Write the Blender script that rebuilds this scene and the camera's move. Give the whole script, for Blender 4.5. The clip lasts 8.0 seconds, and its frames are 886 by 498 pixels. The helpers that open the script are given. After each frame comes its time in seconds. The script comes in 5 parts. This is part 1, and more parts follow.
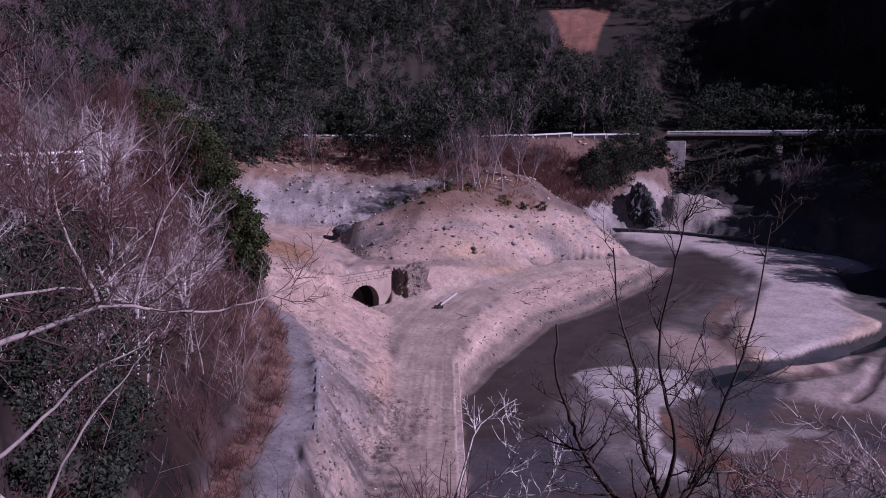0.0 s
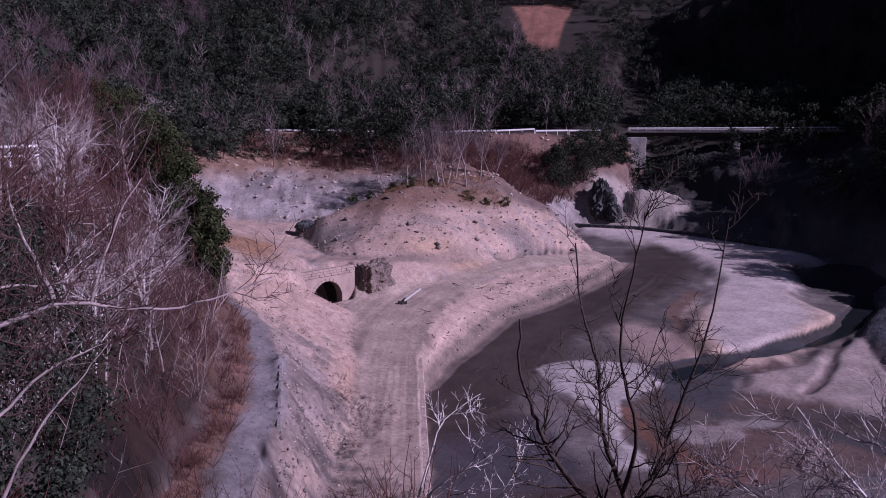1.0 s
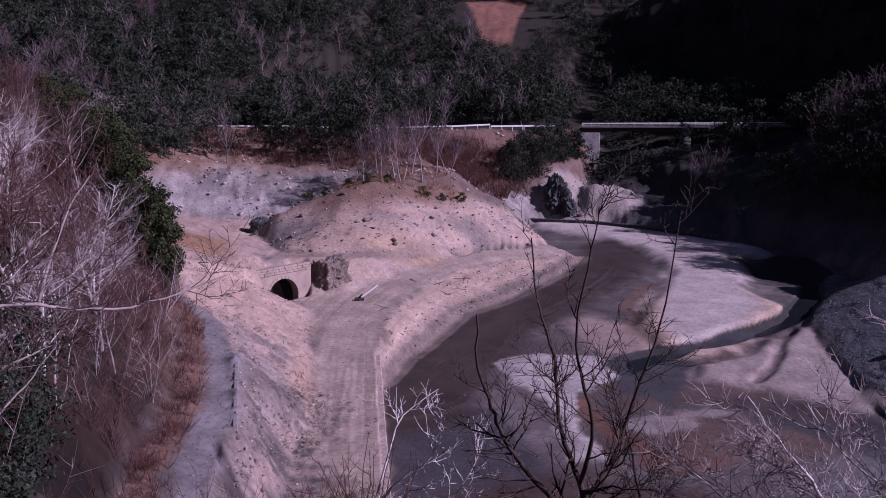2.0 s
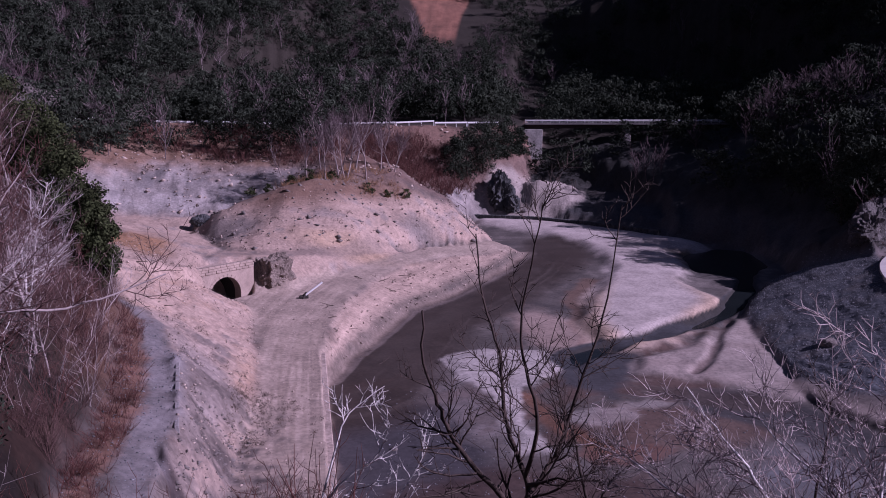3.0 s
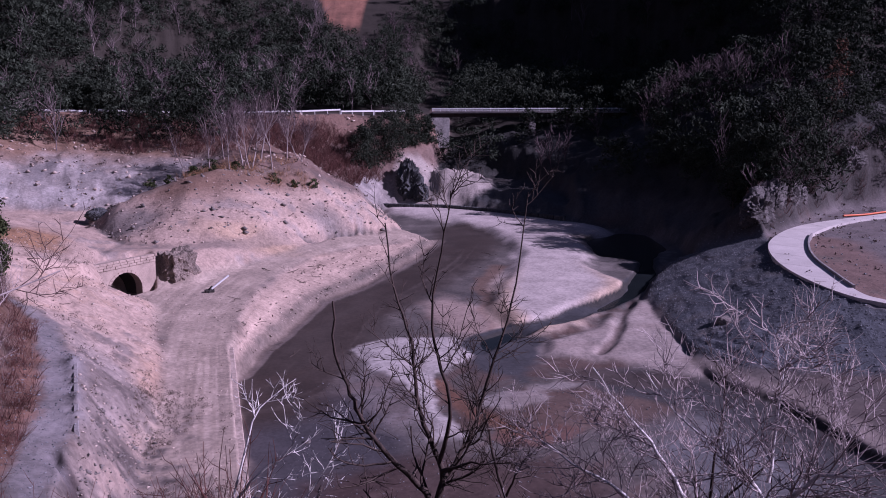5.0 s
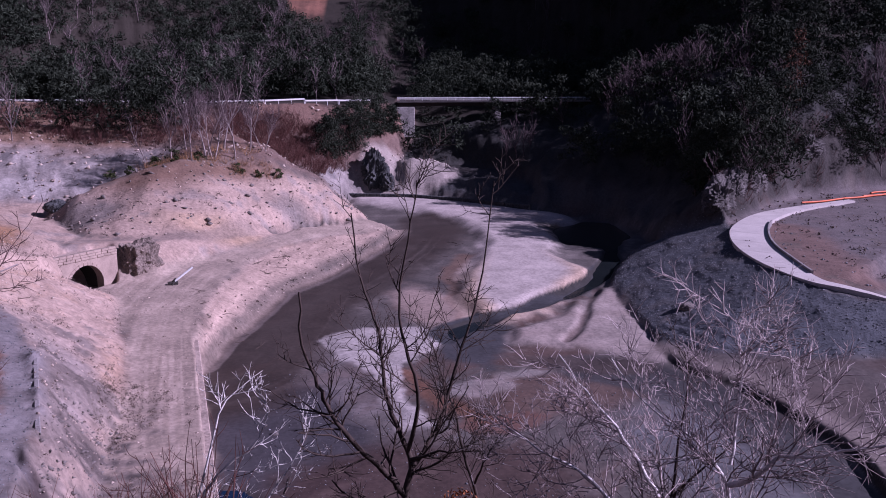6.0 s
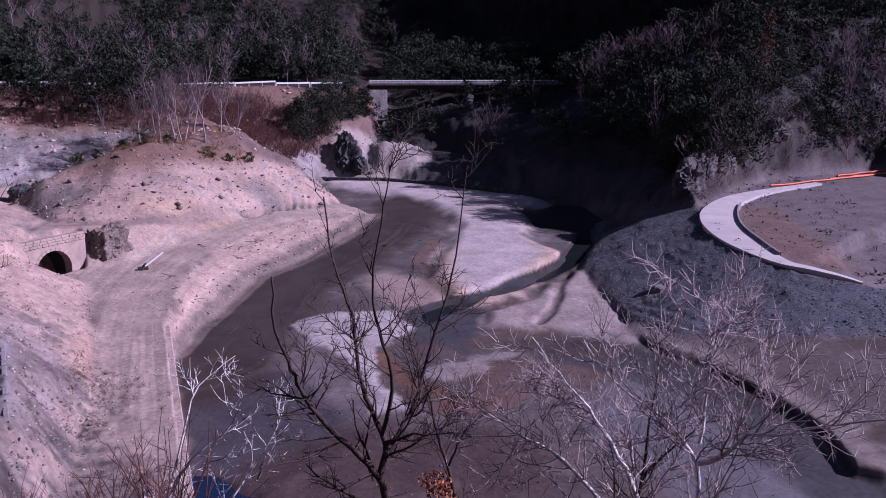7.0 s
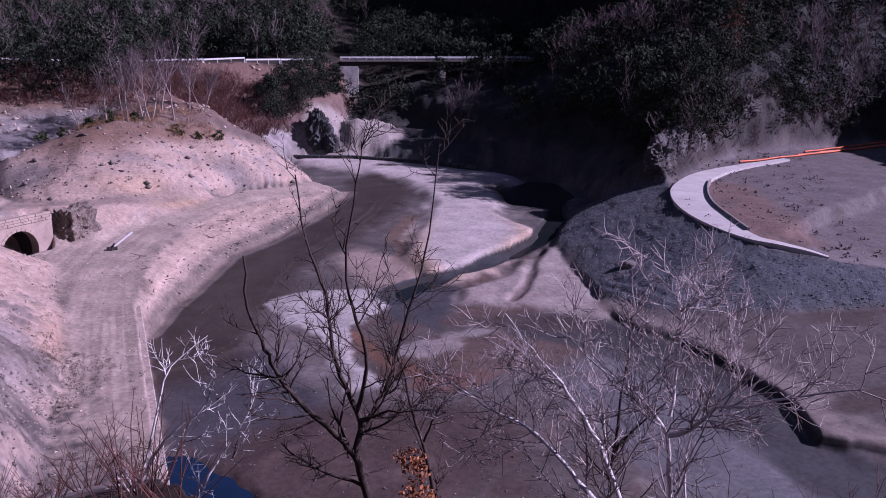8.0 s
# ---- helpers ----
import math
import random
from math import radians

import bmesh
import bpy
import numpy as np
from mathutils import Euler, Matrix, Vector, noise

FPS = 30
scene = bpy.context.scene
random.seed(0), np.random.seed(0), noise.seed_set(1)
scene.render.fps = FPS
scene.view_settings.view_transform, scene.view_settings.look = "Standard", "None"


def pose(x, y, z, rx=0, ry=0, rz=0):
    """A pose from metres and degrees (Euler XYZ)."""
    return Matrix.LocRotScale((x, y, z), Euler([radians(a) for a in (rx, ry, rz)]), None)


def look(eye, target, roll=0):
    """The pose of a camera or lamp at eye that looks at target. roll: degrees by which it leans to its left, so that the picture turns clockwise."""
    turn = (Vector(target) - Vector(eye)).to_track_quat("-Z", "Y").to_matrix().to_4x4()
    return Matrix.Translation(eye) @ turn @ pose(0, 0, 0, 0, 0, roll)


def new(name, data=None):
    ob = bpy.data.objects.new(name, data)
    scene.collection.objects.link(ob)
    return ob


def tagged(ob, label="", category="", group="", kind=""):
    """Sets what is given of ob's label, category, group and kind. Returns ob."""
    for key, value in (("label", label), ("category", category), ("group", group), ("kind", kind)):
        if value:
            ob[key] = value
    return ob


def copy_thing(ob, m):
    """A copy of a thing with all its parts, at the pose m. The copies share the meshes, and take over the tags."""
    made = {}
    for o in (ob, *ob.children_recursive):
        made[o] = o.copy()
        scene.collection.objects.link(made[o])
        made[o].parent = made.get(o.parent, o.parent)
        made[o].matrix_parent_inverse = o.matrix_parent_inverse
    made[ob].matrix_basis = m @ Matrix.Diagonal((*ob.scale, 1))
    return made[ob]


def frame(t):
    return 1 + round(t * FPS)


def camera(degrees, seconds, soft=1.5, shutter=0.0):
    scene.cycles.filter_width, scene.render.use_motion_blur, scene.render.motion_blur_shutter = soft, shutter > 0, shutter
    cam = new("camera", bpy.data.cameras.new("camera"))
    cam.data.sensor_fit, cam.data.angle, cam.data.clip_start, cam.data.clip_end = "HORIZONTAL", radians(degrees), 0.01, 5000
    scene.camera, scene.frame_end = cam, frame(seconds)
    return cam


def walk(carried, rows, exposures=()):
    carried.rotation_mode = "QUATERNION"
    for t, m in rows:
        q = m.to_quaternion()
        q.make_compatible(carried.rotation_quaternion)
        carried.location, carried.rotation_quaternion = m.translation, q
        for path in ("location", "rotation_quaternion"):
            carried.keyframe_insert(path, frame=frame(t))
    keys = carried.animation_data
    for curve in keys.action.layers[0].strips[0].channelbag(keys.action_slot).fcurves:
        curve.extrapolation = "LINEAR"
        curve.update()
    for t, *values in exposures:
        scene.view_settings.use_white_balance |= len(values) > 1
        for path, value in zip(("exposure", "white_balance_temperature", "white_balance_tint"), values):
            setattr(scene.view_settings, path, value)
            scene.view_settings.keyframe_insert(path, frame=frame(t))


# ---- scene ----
EYE = (0.0, 0.0, 26.0)


def aim(yaw, pitch, roll):
    """The camera's pose at the parapet: it only turns."""
    return pose(*EYE, 90 + pitch, 0, yaw) @ pose(0, 0, 0, 0, 0, -roll)


TURNS = (
    (0.0, 0.0, -9.0, 0.0), (0.5, -1.7, -9.49, -0.32), (1.0, -2.71, -9.32, -0.31), (1.5, -3.98, -9.45, -0.22),
    (3.0, -10.04, -9.85, -0.51), (3.5, -11.37, -9.79, -0.46), (4.0, -12.98, -9.98, -0.35), (4.5, -14.91, -10.26, -0.51),
    (5.0, -16.78, -10.61, -0.49), (6.5, -20.28, -11.86, -0.52), (7.0, -21.31, -12.55, -0.62), (7.5, -22.28, -13.45, -0.65),
    (8.0, -23.35, -14.17, -0.66))
cam = camera(59.24, 8.0, soft=0.95)
walk(cam, [(t, aim(y, p, r)) for t, y, p, r in TURNS], exposures=[(0.0, -0.25, 5480, 54), (1.5, -0.22, 5480, 54), (3.5, -0.1, 5430, 53), (4.5, 0.04, 5400, 53), (6.5, 0.15, 5360, 52), (8.0, 0.17, 5340, 52)])

# ---- light: low winter sun from the right, clear sky ----
SUN_AZ, SUN_EL = 114.0, 32.5
world = bpy.data.worlds.new("world")
scene.world = world
world.use_nodes = True
sky = world.node_tree.nodes.new("ShaderNodeTexSky")
sky.sky_type, sky.sun_disc = "NISHITA", False
sky.sun_elevation, sky.sun_rotation = radians(SUN_EL), radians(SUN_AZ)
sky_back = world.node_tree.nodes["Background"]
sky_back.inputs["Strength"].default_value = 0.027
world.node_tree.links.new(sky.outputs[0], sky_back.inputs["Color"])
sun_way = Vector((math.sin(radians(SUN_AZ)) * math.cos(radians(SUN_EL)), math.cos(radians(SUN_AZ)) * math.cos(radians(SUN_EL)), math.sin(radians(SUN_EL))))
sun = new("sun", bpy.data.lights.new("sun", "SUN"))
sun.data.energy, sun.data.angle, sun.data.color = 5.0, radians(0.5), (1.0, 0.93, 0.86)
sun.matrix_world = look(sun_way * 300, (0, 0, 0))

# ---- plan of the valley: lines of (x, y, z) between which the ground is lofted ----
PORTAL_ROAD_LEFT = [(-4.8, 31, 6.4), (-4.3, 39, 6.4), (-4.3, 45, 6.4), (-3.8, 52.6, 6.4), (-4, 63, 6.4), (-4.9, 70, 6.4), (-5.6, 78, 6.4), (-9.8, 83.4, 6.4)]
ROAD_BACK = [(-9.8, 83.4, 6.4), (-6, 87, 6.4), (-3, 87.6, 6.4), (2, 92, 6.6), (9, 100, 7), (14, 107, 7), (18, 113.5, 6.8), (26.2, 119, 6.2), (31, 127, 5)]
ROAD_RIGHT = [(1.0, 29, 6.4), (1.1, 48.5, 6.4), (1.2, 63.3, 6.4), (2.0, 72.3, 6.4), (4, 81.5, 6.4), (7.9, 91.6, 6.4), (13, 99.7, 6.4), (20, 106.7, 6.2), (26, 111, 5.6), (33, 119, 5)]
BANK_FOOT = [(1.7, 63.6, 4.3), (4, 69.5, 4.2), (8, 78.2, 4.2), (11.2, 85.3, 4.2), (18.5, 93.6, 4.2), (28.3, 107.6, 4.2), (35.3, 121, 4.2)]
LEDGE_TOP = [(-11.5, 87.5, 9.8), (-6.8, 89.8, 9.8), (-5.0, 90.5, 9.7), (-1, 94, 9.2), (6, 101.5, 8.2), (12, 107.5, 7.4)]
MOUND_BASE = [(-15.5, 112, 9.0), (-10, 97, 9.2), (-5.8, 95, 9.2), (1.3, 98, 8.8), (8.6, 104, 7.9), (18, 114, 7), (26.2, 119.5, 6.2), (32, 129, 4.8), (32, 142, 4.5)]
MOUND_CREST = [(-16, 122, 9.8), (-10.6, 111.4, 13.0), (-5.1, 113.7, 15.2), (1.4, 116.4, 16.6), (8.3, 122.4, 15.7), (15, 123.8, 15.2), (21.6, 126.5, 12.2), (27, 130.5, 8.6), (29.5, 139, 6.6), (30, 152, 5.5)]
NORTH_FOOT = [(-29, 122, 10), (-16, 122, 9.8), (-9.5, 123.5, 10.3), (-3.5, 125, 12.6), (2.5, 125, 15.4), (8.3, 122.4, 15.7), (15, 123.8, 15.2), (21.6, 126.5, 12.2), (27, 130.5, 8.6), (29.5, 139, 6.6), (30, 152, 5.5), (36, 161, 5), (46, 163, 5), (52, 172, 7), (60, 195, 9), (70, 230, 12)]
NORTH_ROAD = [(-50, 130, 23.6), (-46, 152, 23.6), (-35, 166, 23.4), (-22, 169, 23.2), (2, 172, 22.8), (20, 174, 23.2), (29, 176, 23.6), (45, 180, 23.8), (52.5, 184, 24), (60, 205, 24.5), (75, 240, 25)]
NORTH_ROAD_BACK = [(-54, 132, 23.6), (-50, 154, 23.6), (-38, 170, 23.4), (-23, 173.5, 23.2), (2, 176.5, 22.8), (20, 178.5, 23.2), (28, 180.5, 23.6), (44, 184.5, 23.8), (50, 188, 24), (56, 206, 24.5), (72, 241, 25)]
NORTH_RIDGE = [(-170, 190, 95), (-100, 250, 90), (-30, 275, 80), (12, 275, 70), (32, 262, 56), (42, 242, 38), (50, 215, 27), (60, 245, 30)]
SLOPE_TOP = [(-6, 27, 10.5), (-6.6, 34, 10.5), (-6.6, 39, 10.5), (-8.2, 49, 10.7), (-10.1, 55.6, 11), (-14.6, 62.5, 12), (-17.1, 69.5, 13.5), (-18.3, 77, 13), (-20, 90, 12.6), (-25, 105, 12), (-29, 122, 10)]
SLOPE_FOOT = [(-4.8, 29, 6.4), (-4.3, 39, 6.4), (-4.3, 45, 6.4), (-3.8, 52.6, 6.4), (-4, 63, 6.4), (-4.9, 70, 6.4), (-5.6, 78, 6.4), (-9.8, 82.9, 6.4), (-12.0, 82.2, 9.4), (-11.5, 87.5, 9.8), (-10, 97, 9.2), (-15.5, 112, 9.0), (-16, 122, 9.8)]
PATH_BACK = [(-9, 25, 11.5), (-10, 32, 11.3), (-10.5, 40, 11.2), (-11.5, 48, 11.5), (-13, 55, 12), (-15.5, 62.5, 12.4), (-17.6, 69.5, 13.8), (-19, 77, 13.6), (-21, 90, 13), (-26, 105, 12.2), (-29.5, 122, 10.2)]
WEST_ROAD = [(-12, 4, 24.3), (-18, 25, 24), (-22, 39, 23.8), (-25, 55, 23.6), (-30, 70, 23.6), (-38, 85, 23.6), (-45, 105, 23.6), (-50, 130, 23.6)]
WEST_HILL = [(-45, -10, 40), (-70, 30, 52), (-95, 70, 62), (-130, 110, 75), (-170, 190, 95)]
NEAR_FOOT = [(-9, 25, 11.3), (-6, 27, 10.5), (-4.8, 29, 6.4), (1.0, 29, 6.4), (1.5, 29.5, 3.8), (10, 25.5, 3.7), (19, 20, 3.6), (26, 14, 3.6), (36, 4, 3.8), (62, -14, 4.5)]
NEAR_TOP = [(-12, 4, 24.3), (-5, 1.8, 24.3), (0, 1.4, 24.3), (10, 0.6, 24.3), (25, -6, 24.3), (60, -30, 24.3)]
EAST_FOOT = [(46, 163, 5), (50, 157, 4.6), (58, 147, 4.5), (68, 132, 4), (74, 121, 4), (72, 106, 4.2), (68, 96, 6.5), (69, 84, 9.2), (80, 91, 9.5), (98, 102.6, 9.5), (114, 106, 9.5), (145, 111, 9.5), (230, 100, 10)]
EAST_MID = [(52.5, 178, 11), (60, 188, 17), (75, 186, 20), (98, 174, 22), (110, 152, 28), (112, 135, 32), (108, 124, 33), (106, 114, 29), (116, 122, 30), (130, 130, 34), (165, 140, 42), (250, 140, 50)]
EAST_TOP = [(62, 240, 30), (85, 300, 62), (140, 290, 92), (200, 230, 118), (270, 200, 125), (360, 190, 125)]
GRAVEL_FOOT = [(68, 97, 4.4), (60, 92, 4.2), (52, 83, 4.2), (47.4, 76, 4.4), (40.6, 57.6, 4.6), (41.4, 51.2, 4.7), (47.8, 47.9, 4.9), (52, 45.9, 5), (61, 43.5, 4.9), (90, 34, 5)]
GRAVEL_TOP = [(69.5, 85, 9.4), (66.5, 79.5, 9.5), (60.8, 72.6, 9.45), (57, 65, 9.3), (55.9, 58, 8.95), (56.2, 54, 8.6), (60, 50, 7.9), (66, 47, 7.1), (95, 40, 6.5)]
EAST_CLIFF = [(70.5, 101, 13), (71, 90.5, 15), (81.5, 97, 15.5), (98.5, 108, 14.8), (114, 111.5, 14.5), (145, 116, 14), (230, 106, 15)]
TERRACE_BACK = [(69.5, 85.5, 9.1), (80, 91, 9.5), (98, 102.6, 9.5), (114, 106, 9.5), (145, 111, 9.5), (230, 100, 10)]
BANK_TOP = [(62, 8, 4.25), (39.8, 27.3, 4.25), (37.4, 29.8, 4.25), (39.5, 34.7, 4.25), (40.7, 40.5, 4.25), (40.8, 46.6, 4.25), (39.2, 50.7, 4.2), (39.0, 55.6, 4.15), (40.4, 57.4, 4.15)]
SAND = [(33.7, 87.9), (29, 76.7), (28.2, 68.9), (31.1, 67.1), (37.4, 71.6), (46.4, 80.1), (48.7, 83.8), (49.5, 95), (53, 101), (58, 117), (68, 121), (66, 130), (56, 146), (46, 158), (36, 160), (34, 152), (42, 140), (47, 128), (46, 114), (42, 102.7)]
SPIT = [(49, 78), (41, 58.5), (38.5, 53.4), (33.4, 57.7), (28.1, 61.5), (30, 65), (36.8, 68.3)]
PATCH = [(12.0, 67.6), (16.5, 69.6), (21.4, 68.4), (21.7, 63.1), (17.5, 59), (15, 51.3), (15.6, 47.7), (13.8, 47.7), (14.3, 54.4)]
STREAM = [(22.5, 65), (25.2, 67.6), (29.5, 69.6), (35, 72), (41.3, 76), (47, 80.3), (50.5, 84), (57, 92), (64, 103), (66, 112), (62, 116)]
CHANNEL = [(62, 2), (42, 18), (35.2, 26.5), (36.2, 32), (37.4, 38), (37.2, 45), (35.6, 50), (32, 53.8)]
GULLY = [(46.2, 77.5), (43.5, 73.5), (40.2, 69), (36.3, 63.5), (33, 60)]
FAN = [(22.9, 66.8), (28.3, 68.8), (31, 66.7), (27.1, 60.7), (24, 56), (21, 60)]
CRACK = [(-7.2, 35.8), (-6.0, 34.2), (-5.5, 33.0), (-5.2, 31.8)]
POOL = [(60.7, 118), (55.3, 104), (60, 99), (70, 106), (73, 119), (68, 123)]


def seg_dist(px, py, line):
    """Distance from points to a polyline, and the height of the line at the nearest place."""
    best = np.full(px.shape, 1e9)
    zed = np.zeros(px.shape)
    for a, b in zip(line[:-1], line[1:]):
        dx, dy = b[0] - a[0], b[1] - a[1]
        s = np.clip(((px - a[0]) * dx + (py - a[1]) * dy) / (dx * dx + dy * dy + 1e-9), 0, 1)
        d = np.hypot(px - a[0] - s * dx, py - a[1] - s * dy)
        near = d < best
        best = np.where(near, d, best)
        if len(a) > 2:
            zed = np.where(near, a[2] + s * (b[2] - a[2]), zed)
    return best, zed


def inside(px, py, ring):
    hit = np.zeros(px.shape, bool)
    for a, b in zip(ring, ring[1:] + ring[:1]):
        if a[1] != b[1]:
            cross = (a[1] > py) != (b[1] > py)
            hit ^= cross & (px < (b[0] - a[0]) * (py - a[1]) / (b[1] - a[1]) + a[0])
    return hit


def signed(px, py, ring):
    d, _ = seg_dist(px, py, ring + ring[:1])
    return np.where(inside(px, py, ring), -d, d)


def smooth(e0, e1, v):
    s = np.clip((v - e0) / (e1 - e0), 0, 1)
    return s * s * (3 - 2 * s)


RAND = np.random.RandomState(7).rand(256, 256)


def value_noise(x, y):
    xi, yi = np.floor(x).astype(int), np.floor(y).astype(int)
    fx, fy = x - xi, y - yi
    fx, fy = fx * fx * (3 - 2 * fx), fy * fy * (3 - 2 * fy)
    g = lambda i, j: RAND[i & 255, j & 255]
    a = g(xi, yi) * (1 - fx) + g(xi + 1, yi) * fx
    b = g(xi, yi + 1) * (1 - fx) + g(xi + 1, yi + 1) * fx
    return a * (1 - fy) + b * fy


def fbm(x, y, size, octaves=4):
    """Fractal noise from -1 to 1 with features of that size in metres."""
    total, amp, norm = 0, 1.0, 0
    for k in range(octaves):
        total = total + amp * (value_noise(x / size + 17.3 * k, y / size + 9.1 * k) * 2 - 1)
        norm, amp, size = norm + amp, amp * 0.55, size * 0.5
    return total / norm


LOFTS = (
    (NORTH_RIDGE, NORTH_ROAD_BACK, 1.0), (WEST_ROAD, WEST_HILL, 1.0), (NORTH_FOOT, NORTH_ROAD, 0.8), (NORTH_ROAD, NORTH_ROAD_BACK, 1.0),
    (EAST_FOOT, EAST_MID, 0.75), (EAST_MID, EAST_TOP, 1.0), (MOUND_BASE, MOUND_CREST, 0.8), (MOUND_CREST[:5], NORTH_FOOT[1:6], 1.0), (PATH_BACK, WEST_ROAD, 0.9),
    (SLOPE_FOOT, SLOPE_TOP, 0.9), (SLOPE_TOP, PATH_BACK, 1.0), (BANK_FOOT, ROAD_RIGHT[2:], 0.85), (PORTAL_ROAD_LEFT + ROAD_BACK[1:], ROAD_RIGHT, 1.0),
    (ROAD_BACK[1:6], LEDGE_TOP[1:], 0.7), (LEDGE_TOP, MOUND_BASE[1:6], 1.0), (NEAR_FOOT, NEAR_TOP, 1.0),
    (GRAVEL_FOOT, GRAVEL_TOP, 0.95), (GRAVEL_TOP, TERRACE_BACK, 1.0), (BANK_TOP[::-1], GRAVEL_FOOT[4:], 1.0))


def ground_height(px, py):
    r = np.hypot(px, py)
    # uneven edges everywhere but at the built walls
    stray = smooth(1.5, 4.0, seg_dist(px, py, [(1, 28), (1.1, 48), (1.2, 63)])[0]) * smooth(3.5, 7, np.hypot(px + 8.5, py - 85.5)) * smooth(20, 30, r) * np.clip(r / 90, 0.4, 1.3)
    ox, oy = px, py
    px = px + stray * (0.75 * fbm(ox, oy, 7, 2) + 0.22 * fbm(ox + 31, oy, 1.5, 2))
    py = py + stray * (0.75 * fbm(ox + 71, oy + 13, 7, 2) + 0.22 * fbm(ox, oy + 57, 1.5, 2))
    bed = 3.75 + 0.12 * fbm(px, py, 9)
    # sand bars stand over the bed with small scarps
    wob = 0.9 * fbm(px, py, 6) + 0.25 * fbm(px + 50, py, 1.2)
    bed = bed + 0.85 * smooth(1.3, -1.6, signed(px, py, SAND) + wob) + 0.45 * smooth(0.8, -0.8, signed(px, py, SPIT) + wob * 0.5)
    bed = bed + 0.2 * smooth(0.8, -0.8, signed(px, py, PATCH) + wob * 0.3)
    ds, _ = seg_dist(px, py, STREAM)
    bed = bed - 0.75 * smooth(1.5, 0.9, ds + wob * 0.5) * smooth(21, 27, px)
    dc, _ = seg_dist(px, py, CHANNEL)
    bed = bed - 0.26 * smooth(3.2, 1.7, dc + wob * 0.4)
    dg, _ = seg_dist(px, py, GULLY)
    bed = bed - 0.35 * smooth(0.9, 0.2, dg + 0.5 * wob) + 0.12 * smooth(3, -1, signed(px, py, SPIT)) * (1 - 2 * np.abs(fbm(px, py, 4, 3)))
    bed = bed - 0.9 * smooth(1.0, -1.5, signed(px, py, POOL) + wob)
    pond, _ = seg_dist(px, py, [(1.8, 41), (2.6, 39), (3.0, 36.5), (2.6, 34)])
    bed = bed - 0.45 * smooth(1.9, 0.7, pond + 1.6 * wob)
    # far hills close the valley
    back = 24 + np.clip(r - 215, 0, 400) * 0.40
    h = np.where(r > 205, back, bed)
    for line in (NORTH_RIDGE, EAST_TOP, WEST_HILL):
        d, zed = seg_dist(px, py, line)
        h = np.where(r > 100, np.maximum(h, zed - 0.45 * d), h)
    behind = (py < 1.0) & (px > -60)
    h = np.where(behind & (py < 1.2 - np.maximum(px - 5, 0) * 0.5), 24.3 + 0.35 * np.clip(-py - 10, 0, 120), h)
    for foot, top, bend in LOFTS:
        ring = [p[:2] for p in foot] + [p[:2] for p in reversed(top)]
        xs, ys = [p[0] for p in ring], [p[1] for p in ring]
        box = np.nonzero((px > min(xs)) & (px < max(xs)) & (py > min(ys)) & (py < max(ys)))[0]
        box = box[inside(px[box], py[box], ring)]
        da, za = seg_dist(px[box], py[box], foot)
        db, zb = seg_dist(px[box], py[box], top)
        s = (da / (da + db + 1e-6)) ** bend
        h[box] = za + (zb - za) * s
    return h


def spaced(parts):
    out = []
    for a, b, step in parts:
        out += list(np.arange(a, b, step))
    return np.array(out)


AZ = spaced([(-180, -60, 4), (-60, -34, 0.8), (-34, 58.5, 0.125), (58.5, 90, 0.9), (90, 180, 4)])
RR = [0.02, 0.3, 0.7, 1.0]
while RR[-1] < 1500:
    RR.append(RR[-1] * (1.03 if RR[-1] < 24 else 1.0046 if RR[-1] < 78 else 1.0084 if RR[-1] < 215 else 1.02))
RR = np.array(RR)


def grid_mesh(name, gx, gy, gz, closed):
    nr, na = gx.shape
    me = bpy.data.meshes.new(name)
    co = np.stack([gx, gy, gz], -1).reshape(-1, 3).astype(np.float32)
    i = np.arange(nr * na).reshape(nr, na)
    j = np.roll(i, -1, 1) if closed else None
    a, b = (i, j) if closed else (i[:, :-1], i[:, 1:])
    quads = np.stack([a[:-1], a[1:], b[1:], b[:-1]], -1).reshape(-1, 4)
    fill(me, co, quads)
    return me


def fill(me, co, faces):
    """Verts and faces of one size into a mesh."""
    n, k = faces.shape
    me.vertices.add(len(co))
    me.vertices.foreach_set("co", co.astype(np.float32).ravel())
    me.loops.add(n * k)
    me.loops.foreach_set("vertex_index", faces.astype(np.int32).ravel())
    me.polygons.add(n)
    me.polygons.foreach_set("loop_start", np.arange(0, n * k, k, dtype=np.int32))
    me.update(calc_edges=True)


GX = np.outer(RR, np.sin(np.radians(AZ)))
GY = np.outer(RR, np.cos(np.radians(AZ)))
FX, FY = GX.ravel(), GY.ravel()


def blurred(g, times):
    for _ in range(times):
        g = 0.25 * np.roll(g, 1, 1) + 0.5 * g + 0.25 * np.roll(g, -1, 1)
        g[1:-1] = 0.25 * g[:-2] + 0.5 * g[1:-1] + 0.25 * g[2:]
    return g


def ring_of(a, b):
    return [p[:2] for p in a] + [p[:2] for p in reversed(b)]


def zone(ring, soft=0.6, wander=0.5):
    """How far each point of the ground belongs to a stretch of the plan, 0 to 1, with an uneven border."""
    return smooth(soft, -soft, signed(FX, FY, ring) + WANDER * wander)


